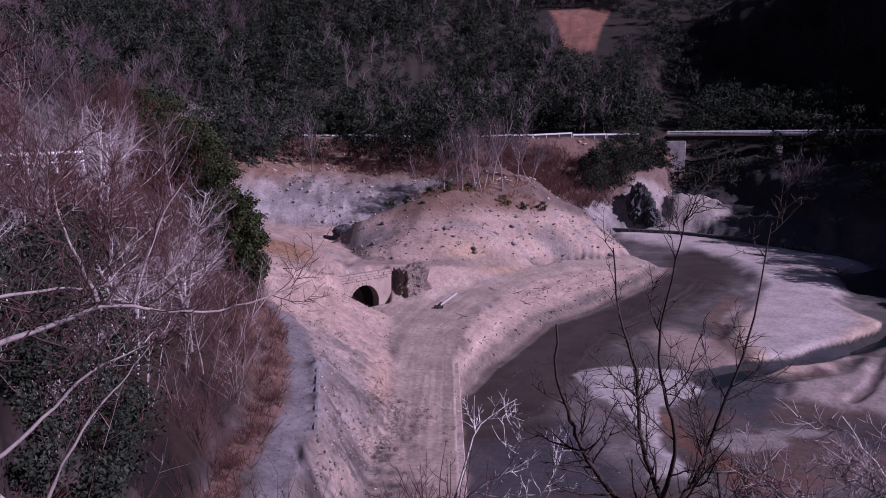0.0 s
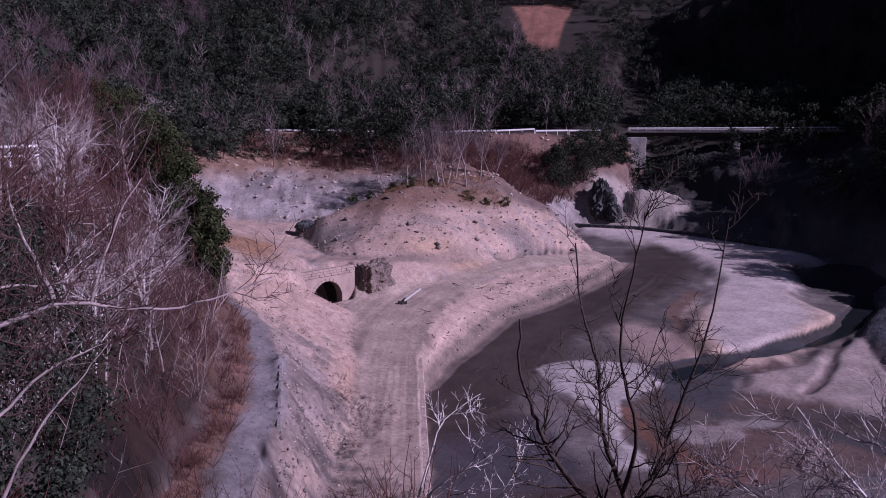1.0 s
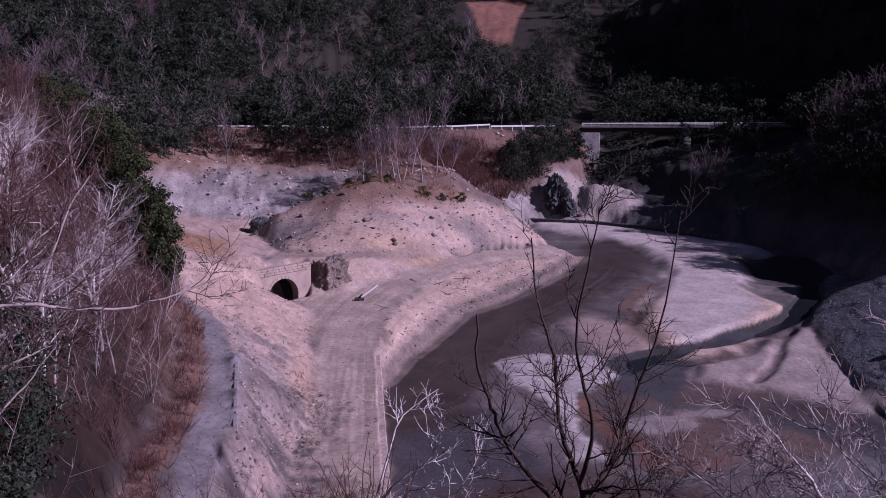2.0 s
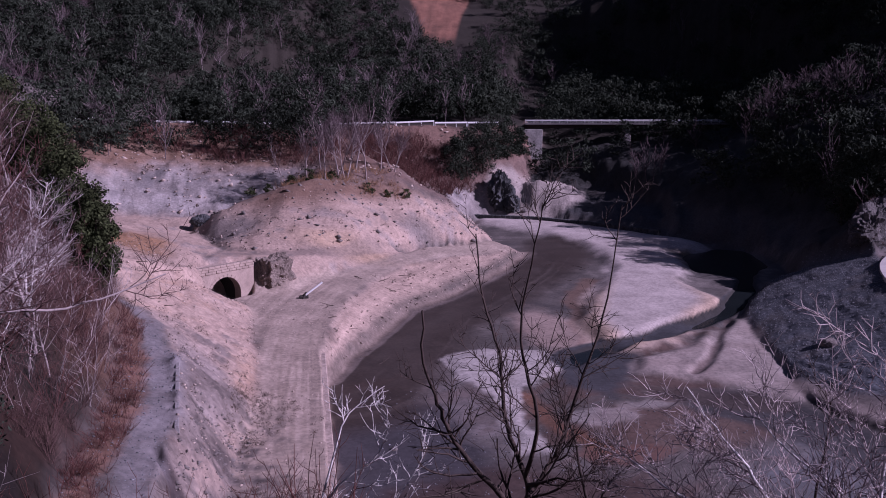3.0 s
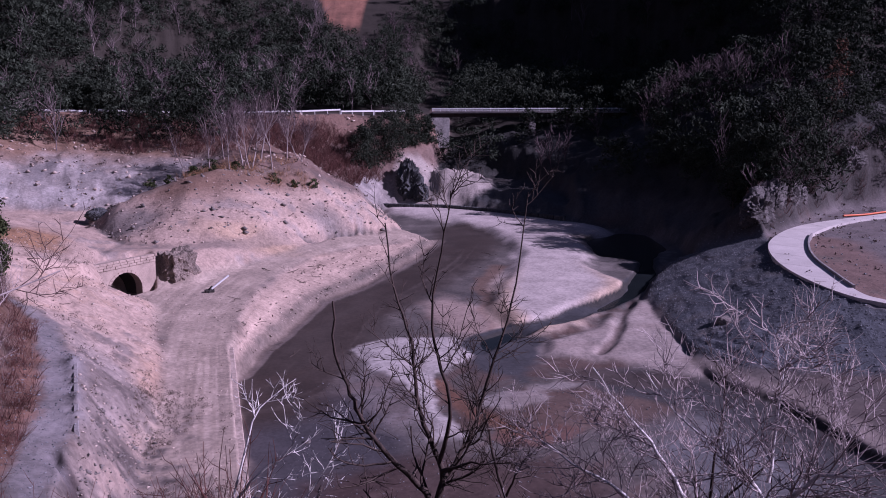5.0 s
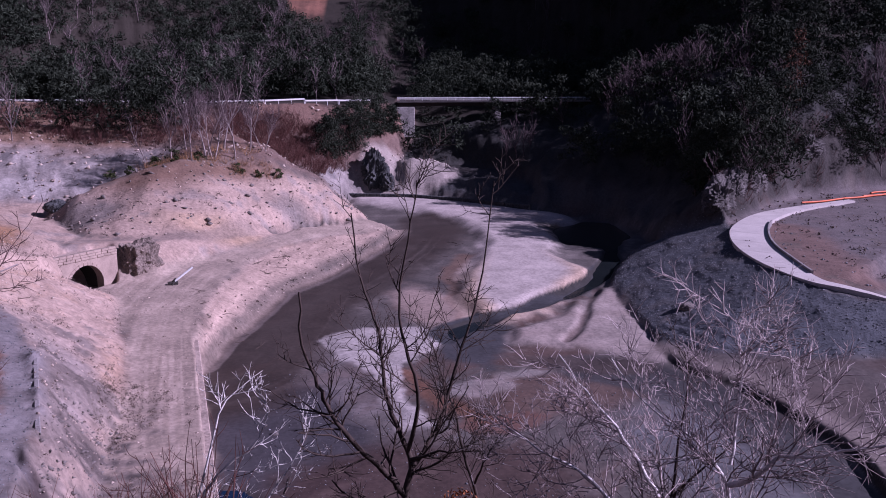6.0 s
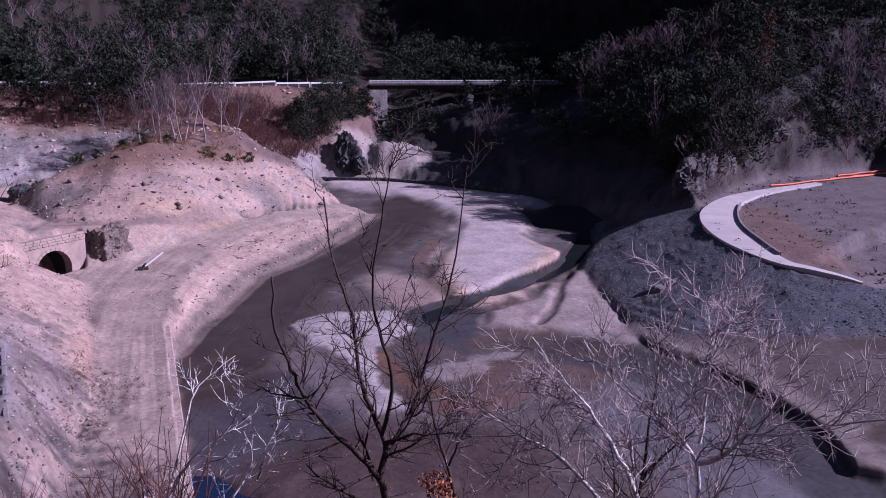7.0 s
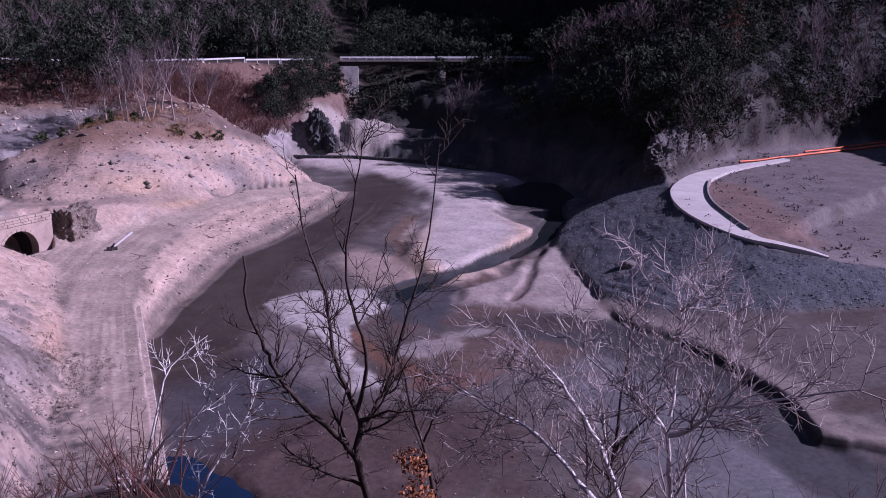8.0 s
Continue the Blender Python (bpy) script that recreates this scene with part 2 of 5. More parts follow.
n_patch = fbm(FX + 13, FY + 5, 9)
WANDER = 1.3 * fbm(FX, FY, 7) + 0.7 * fbm(FX + 40, FY, 1.6, 3)
Z_MOUND = zone(ring_of(MOUND_BASE, MOUND_CREST))
Z_LEDGE = zone(ring_of(ROAD_BACK[1:6], LEDGE_TOP[1:]), 0.4, 0.2)
Z_SLOPE = zone(ring_of(SLOPE_FOOT, SLOPE_TOP), 0.8)
PATH_MID = [tuple(0.45 * u + 0.55 * v for u, v in zip(p, q)) for p, q in zip((SLOPE_TOP[0], SLOPE_TOP[1], SLOPE_TOP[2], SLOPE_TOP[3], SLOPE_TOP[4], SLOPE_TOP[5]), PATH_BACK[:6])]
Z_PATH = zone(ring_of(SLOPE_TOP[:6], PATH_MID), 0.5, 0.7)
Z_VERGE = zone(ring_of(PATH_MID, PATH_BACK[:6]), 0.4, 0.7)
Z_BEHIND = zone(ring_of(MOUND_CREST[:5], NORTH_FOOT[1:6]))
Z_NORTH = zone(ring_of(NORTH_FOOT, NORTH_ROAD), 1.5, 1.0)
Z_BANK = zone(ring_of(BANK_FOOT, ROAD_RIGHT[2:]), 1.0, 0.5)
Z_ROAD = zone(ring_of(PORTAL_ROAD_LEFT + ROAD_BACK[1:], ROAD_RIGHT), 0.6, 0.5)
Z_GRAVEL = zone(ring_of(GRAVEL_FOOT, GRAVEL_TOP), 0.8, 0.5)
Z_TERRACE = zone(ring_of(GRAVEL_TOP, TERRACE_BACK), 0.6, 0.2)
Z_STRIP = zone(ring_of(BANK_TOP[::-1], GRAVEL_FOOT[4:]), 0.6, 0.3)
Z_WEST = zone(ring_of(PATH_BACK, WEST_ROAD), 0.8, 0.7)
Z_NEAR = zone(ring_of(NEAR_FOOT, NEAR_TOP), 0.8, 0.6)
Z_EAST = zone(ring_of(EAST_FOOT, EAST_MID), 1.0, 0.6)
Z_CLIFF = zone(ring_of(EAST_FOOT[6:], EAST_CLIFF), 0.5, 0.4)
Z_SAND, Z_SPIT, Z_PATCH = zone(SAND, 1.2, 1.2), zone(SPIT, 0.7, 0.7), zone(PATCH, 0.35, 1.1)
GZ = blurred(ground_height(FX, FY).reshape(GX.shape), 2)
FZ = GZ.ravel()
ridged = lambda size: 1 - 2 * np.abs(fbm(FX, FY, size, 4))
# rills, rock and rubble
HEAP = np.hypot((FX - 49.5) / 1.3, FY - 163.5)
relief = Z_MOUND * (0.35 * fbm(FX, FY, 5) + 0.16 * fbm(FX, FY * 0.5, 1.8)) + Z_LEDGE * 0.25 * fbm(FX, FY, 1.2)
relief += Z_SLOPE * (0.30 * ridged(4) + 0.18 * fbm(FX, FY, 1.0)) + Z_NORTH * smooth(9, 13, HEAP) * (0.7 * ridged(9) + 0.4 * fbm(FX, FY, 4) + 0.25 * ridged(3))
relief += smooth(-2, -10, FX) * smooth(70, 50, FY) * Z_SLOPE * (0.26 * ridged(1.5) + 0.22 * fbm(FX, FY, 0.8, 2)) + Z_BANK * 0.10 * fbm(FX, FY, 2)
top_d, _ = seg_dist(FX, FY, GRAVEL_TOP)
relief += Z_ROAD * 0.08 * fbm(FX, FY, 3) + Z_GRAVEL * (0.12 * fbm(FX, FY, 2) + 0.10 * fbm(FX, FY, 0.6, 2) + 0.07 * np.sin(top_d * 4.5 + 2.5 * WANDER) * smooth(0, 0.4, n_patch)) + Z_TERRACE * 0.08 * fbm(FX, FY, 4)
relief += Z_EAST * (1.3 * ridged(8) + 0.6 * fbm(FX, FY, 2)) + (Z_WEST + Z_NEAR) * 0.4 * fbm(FX, FY, 4)
relief -= 0.6 * smooth(0.65, 0.2, seg_dist(FX, FY, CRACK)[0] + 0.15 * WANDER)
relief += Z_CLIFF * (0.5 * ridged(3.0) + 0.3 * ridged(1.0))
FAR = smooth(190, 230, np.hypot(FX, FY))
relief += FAR * 5 * fbm(FX, FY, 45, 3)
# a heap of tipped gravel and a low ridge of rubble by the far shore
relief += 4.8 * np.clip(1 - HEAP / 8.5, 0, 1)
GZ = GZ + relief.reshape(GX.shape)
FZ = GZ.ravel()


def ground_at(x, y):
    a = math.degrees(math.atan2(x, y))
    i, j = np.interp(math.hypot(x, y), RR, np.arange(len(RR))), np.interp(a, AZ, np.arange(len(AZ)))
    i0, j0 = min(int(i), len(RR) - 2), min(int(j), len(AZ) - 2)
    u, v = i - i0, j - j0
    return float((GZ[i0, j0] * (1 - v) + GZ[i0, j0 + 1] * v) * (1 - u) + (GZ[i0 + 1, j0] * (1 - v) + GZ[i0 + 1, j0 + 1] * v) * u)


def ground_many(x, y):
    i = np.interp(np.hypot(x, y), RR, np.arange(len(RR)))
    j = np.interp(np.degrees(np.arctan2(x, y)), AZ, np.arange(len(AZ)))
    return GZ[np.round(i).astype(int), np.round(j).astype(int)]


def tint(base, colour, weight):
    return base + (np.array(colour) - base) * weight[:, None]


n1, n2, n3 = fbm(FX, FY, 14), fbm(FX + 90, FY, 3), fbm(FX, FY + 70, 0.8, 3)
ink = np.tile(np.array((0.085, 0.075, 0.072)), (len(FX), 1))
flow, _ = seg_dist(FX, FY, [(-2, 30), (12, 44), (24, 52), (40, 46)])
bands = fbm(flow * 2.0 + WANDER * 0.8, n1 * 2, 2.2)
ink = tint(ink, (0.15, 0.13, 0.125), smooth(0.0, 0.6, bands + 0.3 * n2) * 0.7)
ink = tint(ink, (0.075, 0.045, 0.038), smooth(0.05, 0.5, n1 + 0.5 * bands) * 0.8)
ink = tint(ink, (0.20, 0.175, 0.165), smooth(0.25, 0.6, n2 + 0.4 * n3) * 0.5)
ink = tint(ink, (0.05, 0.046, 0.048), smooth(0.2, 0.55, fbm(FX + 25, FY + 60, 5)) * 0.6)
dark_d, _ = seg_dist(FX, FY, [(3, 58), (7, 68), (13, 80), (22, 92), (32, 106), (40, 118), (43, 130)])
across = fbm(FX * 0.3 + FY * 0.1, dark_d * 2.2, 3)
def blot(x, y, rx, ry, ragged=1.0):
    return smooth(1.25, 0.75, np.hypot((FX - x) / rx, (FY - y) / ry) + 0.28 * ragged * WANDER)


silt = smooth(0.1, 0.5, fbm(FX * 0.5 + FY * 0.2, FY - 0.4 * FX, 1.6))
ink = tint(ink, (0.155, 0.135, 0.135), blot(11.5, 58, 4.5, 9) * (0.5 + 0.4 * silt))
ink = tint(ink, (0.046, 0.043, 0.05), blot(6, 49, 5.0, 10) * 0.95)
ink = tint(ink, (0.055, 0.034, 0.031), blot(13, 37, 10, 7) * 0.85)
ink = tint(ink, (0.12, 0.085, 0.075), blot(13, 37, 8, 5) * silt * 0.5)
ink = tint(ink, (0.105, 0.105, 0.115), blot(33, 33, 7, 12) * 0.9)
ink = tint(ink, (0.10, 0.065, 0.055), blot(27, 50, 7, 4) * 0.8)
ink = tint(ink, (0.40, 0.36, 0.35), blot(21.5, 52.5, 2.8, 1.6, 2.0) * 0.4)
ink = tint(ink, (0.36, 0.32, 0.31), blot(26.5, 54.5, 2.5, 1.2, 2.0) * 0.35)
ink = tint(ink, (0.16, 0.06, 0.04), blot(20.5, 46, 2.6, 1.4, 2.0) * 0.45)
ink = tint(ink, (0.040, 0.029, 0.025), smooth(7.5, 3.5, dark_d + WANDER * 0.8) * (0.85 + 0.15 * across))
ink = ink * 1.12
shore_line = value_noise(seg_dist(FX, FY, BANK_FOOT)[0] * 2.2 + 0.5 * WANDER, FY * 0.02)
ink = tint(ink, (0.16, 0.13, 0.12), smooth(0.62, 0.9, shore_line) * smooth(12, 1, seg_dist(FX, FY, BANK_FOOT)[0]) * 0.8)
ink = tint(ink, (0.33, 0.25, 0.22), smooth(4.5, 1.5, np.hypot(FX - 25, (FY - 77) / 2.3) + WANDER * 1.2) * 0.8)
rust_d, _ = seg_dist(FX, FY, [(27, 67.5), (28.5, 72), (29, 78), (32.5, 90), (38, 99)])
ink = tint(ink, (0.19, 0.10, 0.065), smooth(1.6, 0.4, rust_d + WANDER * 0.9) * 0.4)
ink = tint(ink, (0.15, 0.075, 0.05), smooth(1.3, 0.3, seg_dist(FX, FY, [(17.2, 57.5), (17.4, 52), (19.5, 47)])[0] + WANDER * 0.5) * 0.8)
ink = tint(ink, (0.05, 0.052, 0.06), np.maximum(zone(FAN, 1.0, 1.0), smooth(2.0, 1.0, seg_dist(FX, FY, STREAM)[0] + 0.6 * WANDER)) * 0.9)
ink = tint(ink, (0.05, 0.049, 0.053), smooth(3.8, 2.4, seg_dist(FX, FY, CHANNEL)[0] + 0.5 * WANDER) * 0.92)
ink = tint(ink, (0.06, 0.045, 0.042), smooth(2.2, 0.8, seg_dist(FX, FY, [(28, 56.5), (32, 55), (36, 53.2)])[0] + 0.6 * WANDER) * 0.8)
ink = tint(ink, (0.46, 0.40, 0.385), Z_SAND * (0.85 + 0.15 * n2))
ink = tint(ink, (0.42, 0.30, 0.22), Z_SAND * smooth(3.2, 0.8, np.abs(signed(FX, FY, SAND)) + WANDER * 0.5) * smooth(100, 80, FY) * 0.8)
ink = tint(ink, (0.36, 0.30, 0.28), Z_SPIT * (0.75 + 0.25 * n2))
ink = tint(ink, (0.045, 0.046, 0.052), smooth(1.9, 1.2, seg_dist(FX, FY, STREAM)[0] + 0.4 * WANDER) * smooth(4.25, 4.0, FZ))
ink = tint(ink, (0.11, 0.08, 0.075), smooth(0.7, 0.2, seg_dist(FX, FY, GULLY)[0] + 0.4 * WANDER) * 0.8)
ink = tint(ink, (0.43, 0.39, 0.38), Z_PATCH * (0.8 + 0.2 * n3))
ink = tint(ink, (0.41, 0.305, 0.255), Z_BANK)
strata = value_noise(FZ * 7 + 2 * WANDER, FX * 0.05) - 0.5
ink = ink * (1 + (Z_BANK * 0.45 * strata)[:, None])
wet = smooth(5.5, 4.4, FZ + 0.25 * WANDER) * Z_BANK
ink = tint(ink, (0.12, 0.10, 0.09), wet)
soil = np.array((0.385, 0.285, 0.24)) * (1 + 0.18 * n1 + 0.12 * n2)[:, None]
soil = tint(soil, (0.38, 0.245, 0.17), smooth(0.25, 0.7, n1 + 0.3 * n3) * 0.6)
soil = tint(soil, (0.22, 0.20, 0.20), smooth(0.2, 0.5, n2 - 0.2 * n1 + 0.3 * n3) * 0.55)
w = np.maximum.reduce([Z_MOUND, Z_BEHIND, Z_LEDGE, Z_SLOPE, zone(ring_of(LEDGE_TOP, MOUND_BASE[1:6]), 0.5, 0.3)])
ink = ink + (soil - ink) * w[:, None]
ink = tint(ink, (0.50, 0.32, 0.17), smooth(4, 1, np.hypot((FX - 6) / 3.2, FY - 101) + WANDER) * 0.3)
stony = Z_SLOPE * smooth(66, 50, FY + 3 * WANDER) * smooth(-3.5, -6.5, FX + 1.5 * WANDER)
ink = tint(ink, (0.24, 0.21, 0.205), stony * 0.8)
ink = tint(ink, (0.075, 0.062, 0.062), stony * smooth(0.1, 0.4, n2 + 0.6 * n3) * 0.75)
edge_d, _ = seg_dist(FX, FY, ROAD_RIGHT)
ruts = fbm(edge_d * 3.2 + 0.25 * WANDER, FY * 0.06, 1.0, 3)
ink = tint(ink, (0.40, 0.315, 0.265), Z_ROAD * (0.8 + 0.2 * n2))
ink = tint(ink, (0.24, 0.19, 0.165), Z_ROAD * smooth(0.1, 0.6, ruts + 0.5 * n2 + 0.4 * n1) * 0.5)
ink = tint(ink, (0.50, 0.40, 0.35), Z_ROAD * smooth(0.2, 0.6, -ruts + 0.5 * n1 + 0.3 * n2) * 0.35)
tuft = smooth(0.33, 0.55, n2 + 0.35 * n3) * np.maximum(Z_SLOPE * 0.6, Z_ROAD * smooth(58, 44, FY))
ink = tint(ink, (0.16, 0.13, 0.12), tuft * 0.7)
ink = tint(ink, (0.19, 0.155, 0.145), blot(-2.8, 37, 2.4, 7, 1.5) * smooth(-0.2, 0.3, n2 + 0.5 * n3) * 0.75)
ink = tint(ink, (0.17, 0.14, 0.13), blot(-5.0, 37, 4.2, 11, 1.6) * smooth(-0.35, 0.15, n2 + 0.6 * n3 + 0.3 * n1) * 0.88)
ink = tint(ink, (0.09, 0.075, 0.072), blot(-4.5, 36, 4.5, 10, 1.6) * smooth(0.15, 0.4, n3 + 0.5 * n2) * 0.8)
ink = tint(ink, (0.07, 0.055, 0.055), smooth(0.7, 0.3, seg_dist(FX, FY, CRACK)[0] + 0.15 * WANDER))
ink = tint(ink, (0.23, 0.18, 0.16), smooth(1.7, 0.7, seg_dist(FX, FY, [(-9, 94), (-4, 93.4), (2, 97.6), (9, 104)])[0] + 0.5 * WANDER) * 0.7)
brown_top = np.maximum(Z_MOUND, Z_BEHIND) * smooth(12.2, 14.6, FZ + 0.9 * WANDER)
ink = tint(ink, (0.135, 0.078, 0.056), brown_top * 0.85)
ink = tint(ink, (0.15, 0.14, 0.14), Z_MOUND * smooth(4.5, 2.0, np.hypot((FX + 10.5) / 1.2, (FY - 105) / 1.6) + 1.2 * WANDER) * 0.7)
ink = tint(ink, (0.16, 0.145, 0.14), Z_MOUND * smooth(3.0, 1.2, np.hypot((FX - 17.5) / 1.8, (FY - 115) / 1.0) + WANDER) * 0.7)
ink = tint(ink, (0.205, 0.19, 0.20), Z_PATH * (0.75 + 0.25 * n2))
cliff = np.array((0.27, 0.24, 0.235)) * (1 + 0.3 * n2 + 0.45 * n3)[:, None]
cliff = tint(cliff, (0.15, 0.14, 0.145), smooth(0.1, 0.5, fbm(FX + 0.5 * FZ, FZ * 1.5, 2.2)) * 0.7)
cliff = tint(cliff, (0.20, 0.115, 0.075), smooth(15.0, 18.5, FZ + 1.2 * WANDER) * 0.85)
cliff = tint(cliff, (0.145, 0.09, 0.075), smooth(-6, 4, FX + 2 * WANDER) * smooth(9, 12.5, FZ + 1.2 * WANDER) * 0.85)
cliff = tint(cliff, (0.36, 0.33, 0.33), smooth(-2, -8, FX + 2 * WANDER) * smooth(-0.1, 0.4, fbm(FX + 0.8 * FZ, FZ * 1.2, 3.0)) * smooth(15, 13, FZ) * 0.7)
ink = ink + (cliff - ink) * Z_NORTH[:, None]
ink = tint(ink, (0.24, 0.13, 0.07), smooth(4.5, 2, np.hypot((FX + 18.5) / 1.2, (FY - 88) / 2.4) + WANDER) * 0.85)
ink = tint(ink, (0.095, 0.08, 0.078), Z_STRIP * (0.8 + 0.2 * n2))
ink = tint(ink, (0.23, 0.19, 0.175), Z_STRIP * smooth(3.5, 1.0, seg_dist(FX, FY, BANK_TOP)[0] + WANDER) * 0.8)
ink = tint(ink, (0.06, 0.042, 0.038), Z_STRIP * smooth(0.0, 0.4, fbm(FX * 0.35, FY, 4)) * 0.8)
ink = tint(ink, (0.080, 0.088, 0.104), Z_GRAVEL * 0.97)
ink = tint(ink, (0.16, 0.145, 0.14), Z_GRAVEL * smooth(0.2, 0.6, n2 + 0.3 * n1) * 0.5)
ink = tint(ink, (0.30, 0.26, 0.24), smooth(1.3, 0.5, seg_dist(FX, FY, [(57, 54), (61, 50.6), (67, 47.6), (80, 44)])[0] + 0.4 * WANDER) * 0.8)
ink = tint(ink, (0.145, 0.125, 0.13), Z_TERRACE * (0.8 + 0.2 * n2))
ink = tint(ink, (0.16, 0.10, 0.085), Z_TERRACE * smooth(7, 3, seg_dist(FX, FY, [(72, 78), (65, 68), (61, 58)])[0] + WANDER) * 0.8)
ink = tint(ink, (0.10, 0.085, 0.075), Z_TERRACE * smooth(0.25, 0.55, n2 + 0.3 * n3) * 0.6)
# ground under the scrub, with dark patches painted in for shaded gaps
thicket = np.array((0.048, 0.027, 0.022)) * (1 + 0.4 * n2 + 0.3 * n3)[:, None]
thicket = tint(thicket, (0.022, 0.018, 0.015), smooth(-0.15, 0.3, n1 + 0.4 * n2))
lower = smooth(38, 46, FY) * smooth(60, 54, FY) * smooth(16, 13, FZ)
thicket = tint(thicket, (0.15, 0.085, 0.062), lower * 0.8)
# near bank darkened further in colour, for shade under the bushes
near_shade = smooth(36, 24, FY + 3 * WANDER) * smooth(-6, -10, FX)
thicket = thicket * (1 - 0.6 * near_shade)[:, None]
verge = np.array((0.15, 0.085, 0.065)) * (1 + 0.4 * n2 + 0.3 * n3)[:, None]
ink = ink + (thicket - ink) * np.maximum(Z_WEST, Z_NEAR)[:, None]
ink = ink + (verge - ink) * (Z_VERGE * (1 - Z_WEST))[:, None]
ink = tint(ink, (0.34, 0.27, 0.25), Z_NEAR * smooth(3.5, 1.5, FX + WANDER) * smooth(-5.6, -4.2, FX) * smooth(12, 16, FY))
# east bank and rock face coloured darker to hold the hill's shade
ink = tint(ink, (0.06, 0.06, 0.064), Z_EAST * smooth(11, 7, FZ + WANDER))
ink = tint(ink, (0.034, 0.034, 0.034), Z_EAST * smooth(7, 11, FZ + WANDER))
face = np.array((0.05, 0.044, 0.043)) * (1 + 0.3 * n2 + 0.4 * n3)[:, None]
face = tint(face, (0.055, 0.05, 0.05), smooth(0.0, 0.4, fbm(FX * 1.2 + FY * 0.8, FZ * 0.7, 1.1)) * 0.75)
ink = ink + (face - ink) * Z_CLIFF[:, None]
ink = tint(ink, (0.15, 0.12, 0.10), blot(-4.2, 88.6, 2.0, 1.6) * 0.8)
ink = tint(ink, (0.33, 0.285, 0.265), smooth(9.2, 8, HEAP) * 0.9)
UP = smooth(176, 184, np.hypot(FX, FY)) * (1 - Z_EAST) * (1 - Z_NORTH)
ink = tint(ink, (0.032, 0.027, 0.023), UP)
# a bare red cutting far up the side valley, narrowing downhill
far_r, far_a = np.hypot(FX, FY), np.degrees(np.arctan2(FX, FY))
narrow = np.clip((340 - far_r) / 60, 0, 1)
cut = smooth(-0.15, 0.15, far_a - 7.4 - 1.5 * narrow + 0.15 * n1) * smooth(0.15, -0.15, far_a - 11.8 + 1.35 * narrow + 0.15 * n1)
ink = tint(ink, (0.33, 0.155, 0.11), cut * smooth(288, 297, far_r + 3 * n2) * smooth(341, 337, far_r) * (0.6 + 0.4 * n2))
gloss = np.full(len(FX), 0.95)
damp = smooth(8, 3, dark_d + WANDER) * 0.25 + smooth(4.0, 3.6, FZ) * 0.25
gloss = gloss - damp * (FZ < 4.4)
steep = np.abs(np.gradient(GZ, axis=1)) / (np.gradient(AZ)[None] * np.pi / 180 * RR[:, None]) + np.abs(np.gradient(GZ, axis=0)) / np.gradient(RR)[:, None]
# steep stream cuts painted near black: wet soil plus shade of the undercut
wet_shade_cut = smooth(0.35, 0.9, steep.ravel()) * (smooth(4.3, 3.9, FZ) * smooth(3, 1.8, seg_dist(FX, FY, STREAM)[0]) + smooth(4.2, 4.0, FZ) * smooth(5.0, 4.0, seg_dist(FX, FY, CHANNEL)[0]))
ink = tint(ink, (0.03, 0.027, 0.026), wet_shade_cut * 0.9)
coarse = 0.06 + 0.94 * np.maximum.reduce([0.75 * Z_MOUND, 0.75 * Z_SLOPE, Z_NORTH, Z_LEDGE, 0.6 * Z_GRAVEL, Z_EAST, 0.15 * Z_ROAD, 0.35 * Z_BANK, 0.3 * Z_PATH, 0.4 * Z_TERRACE])


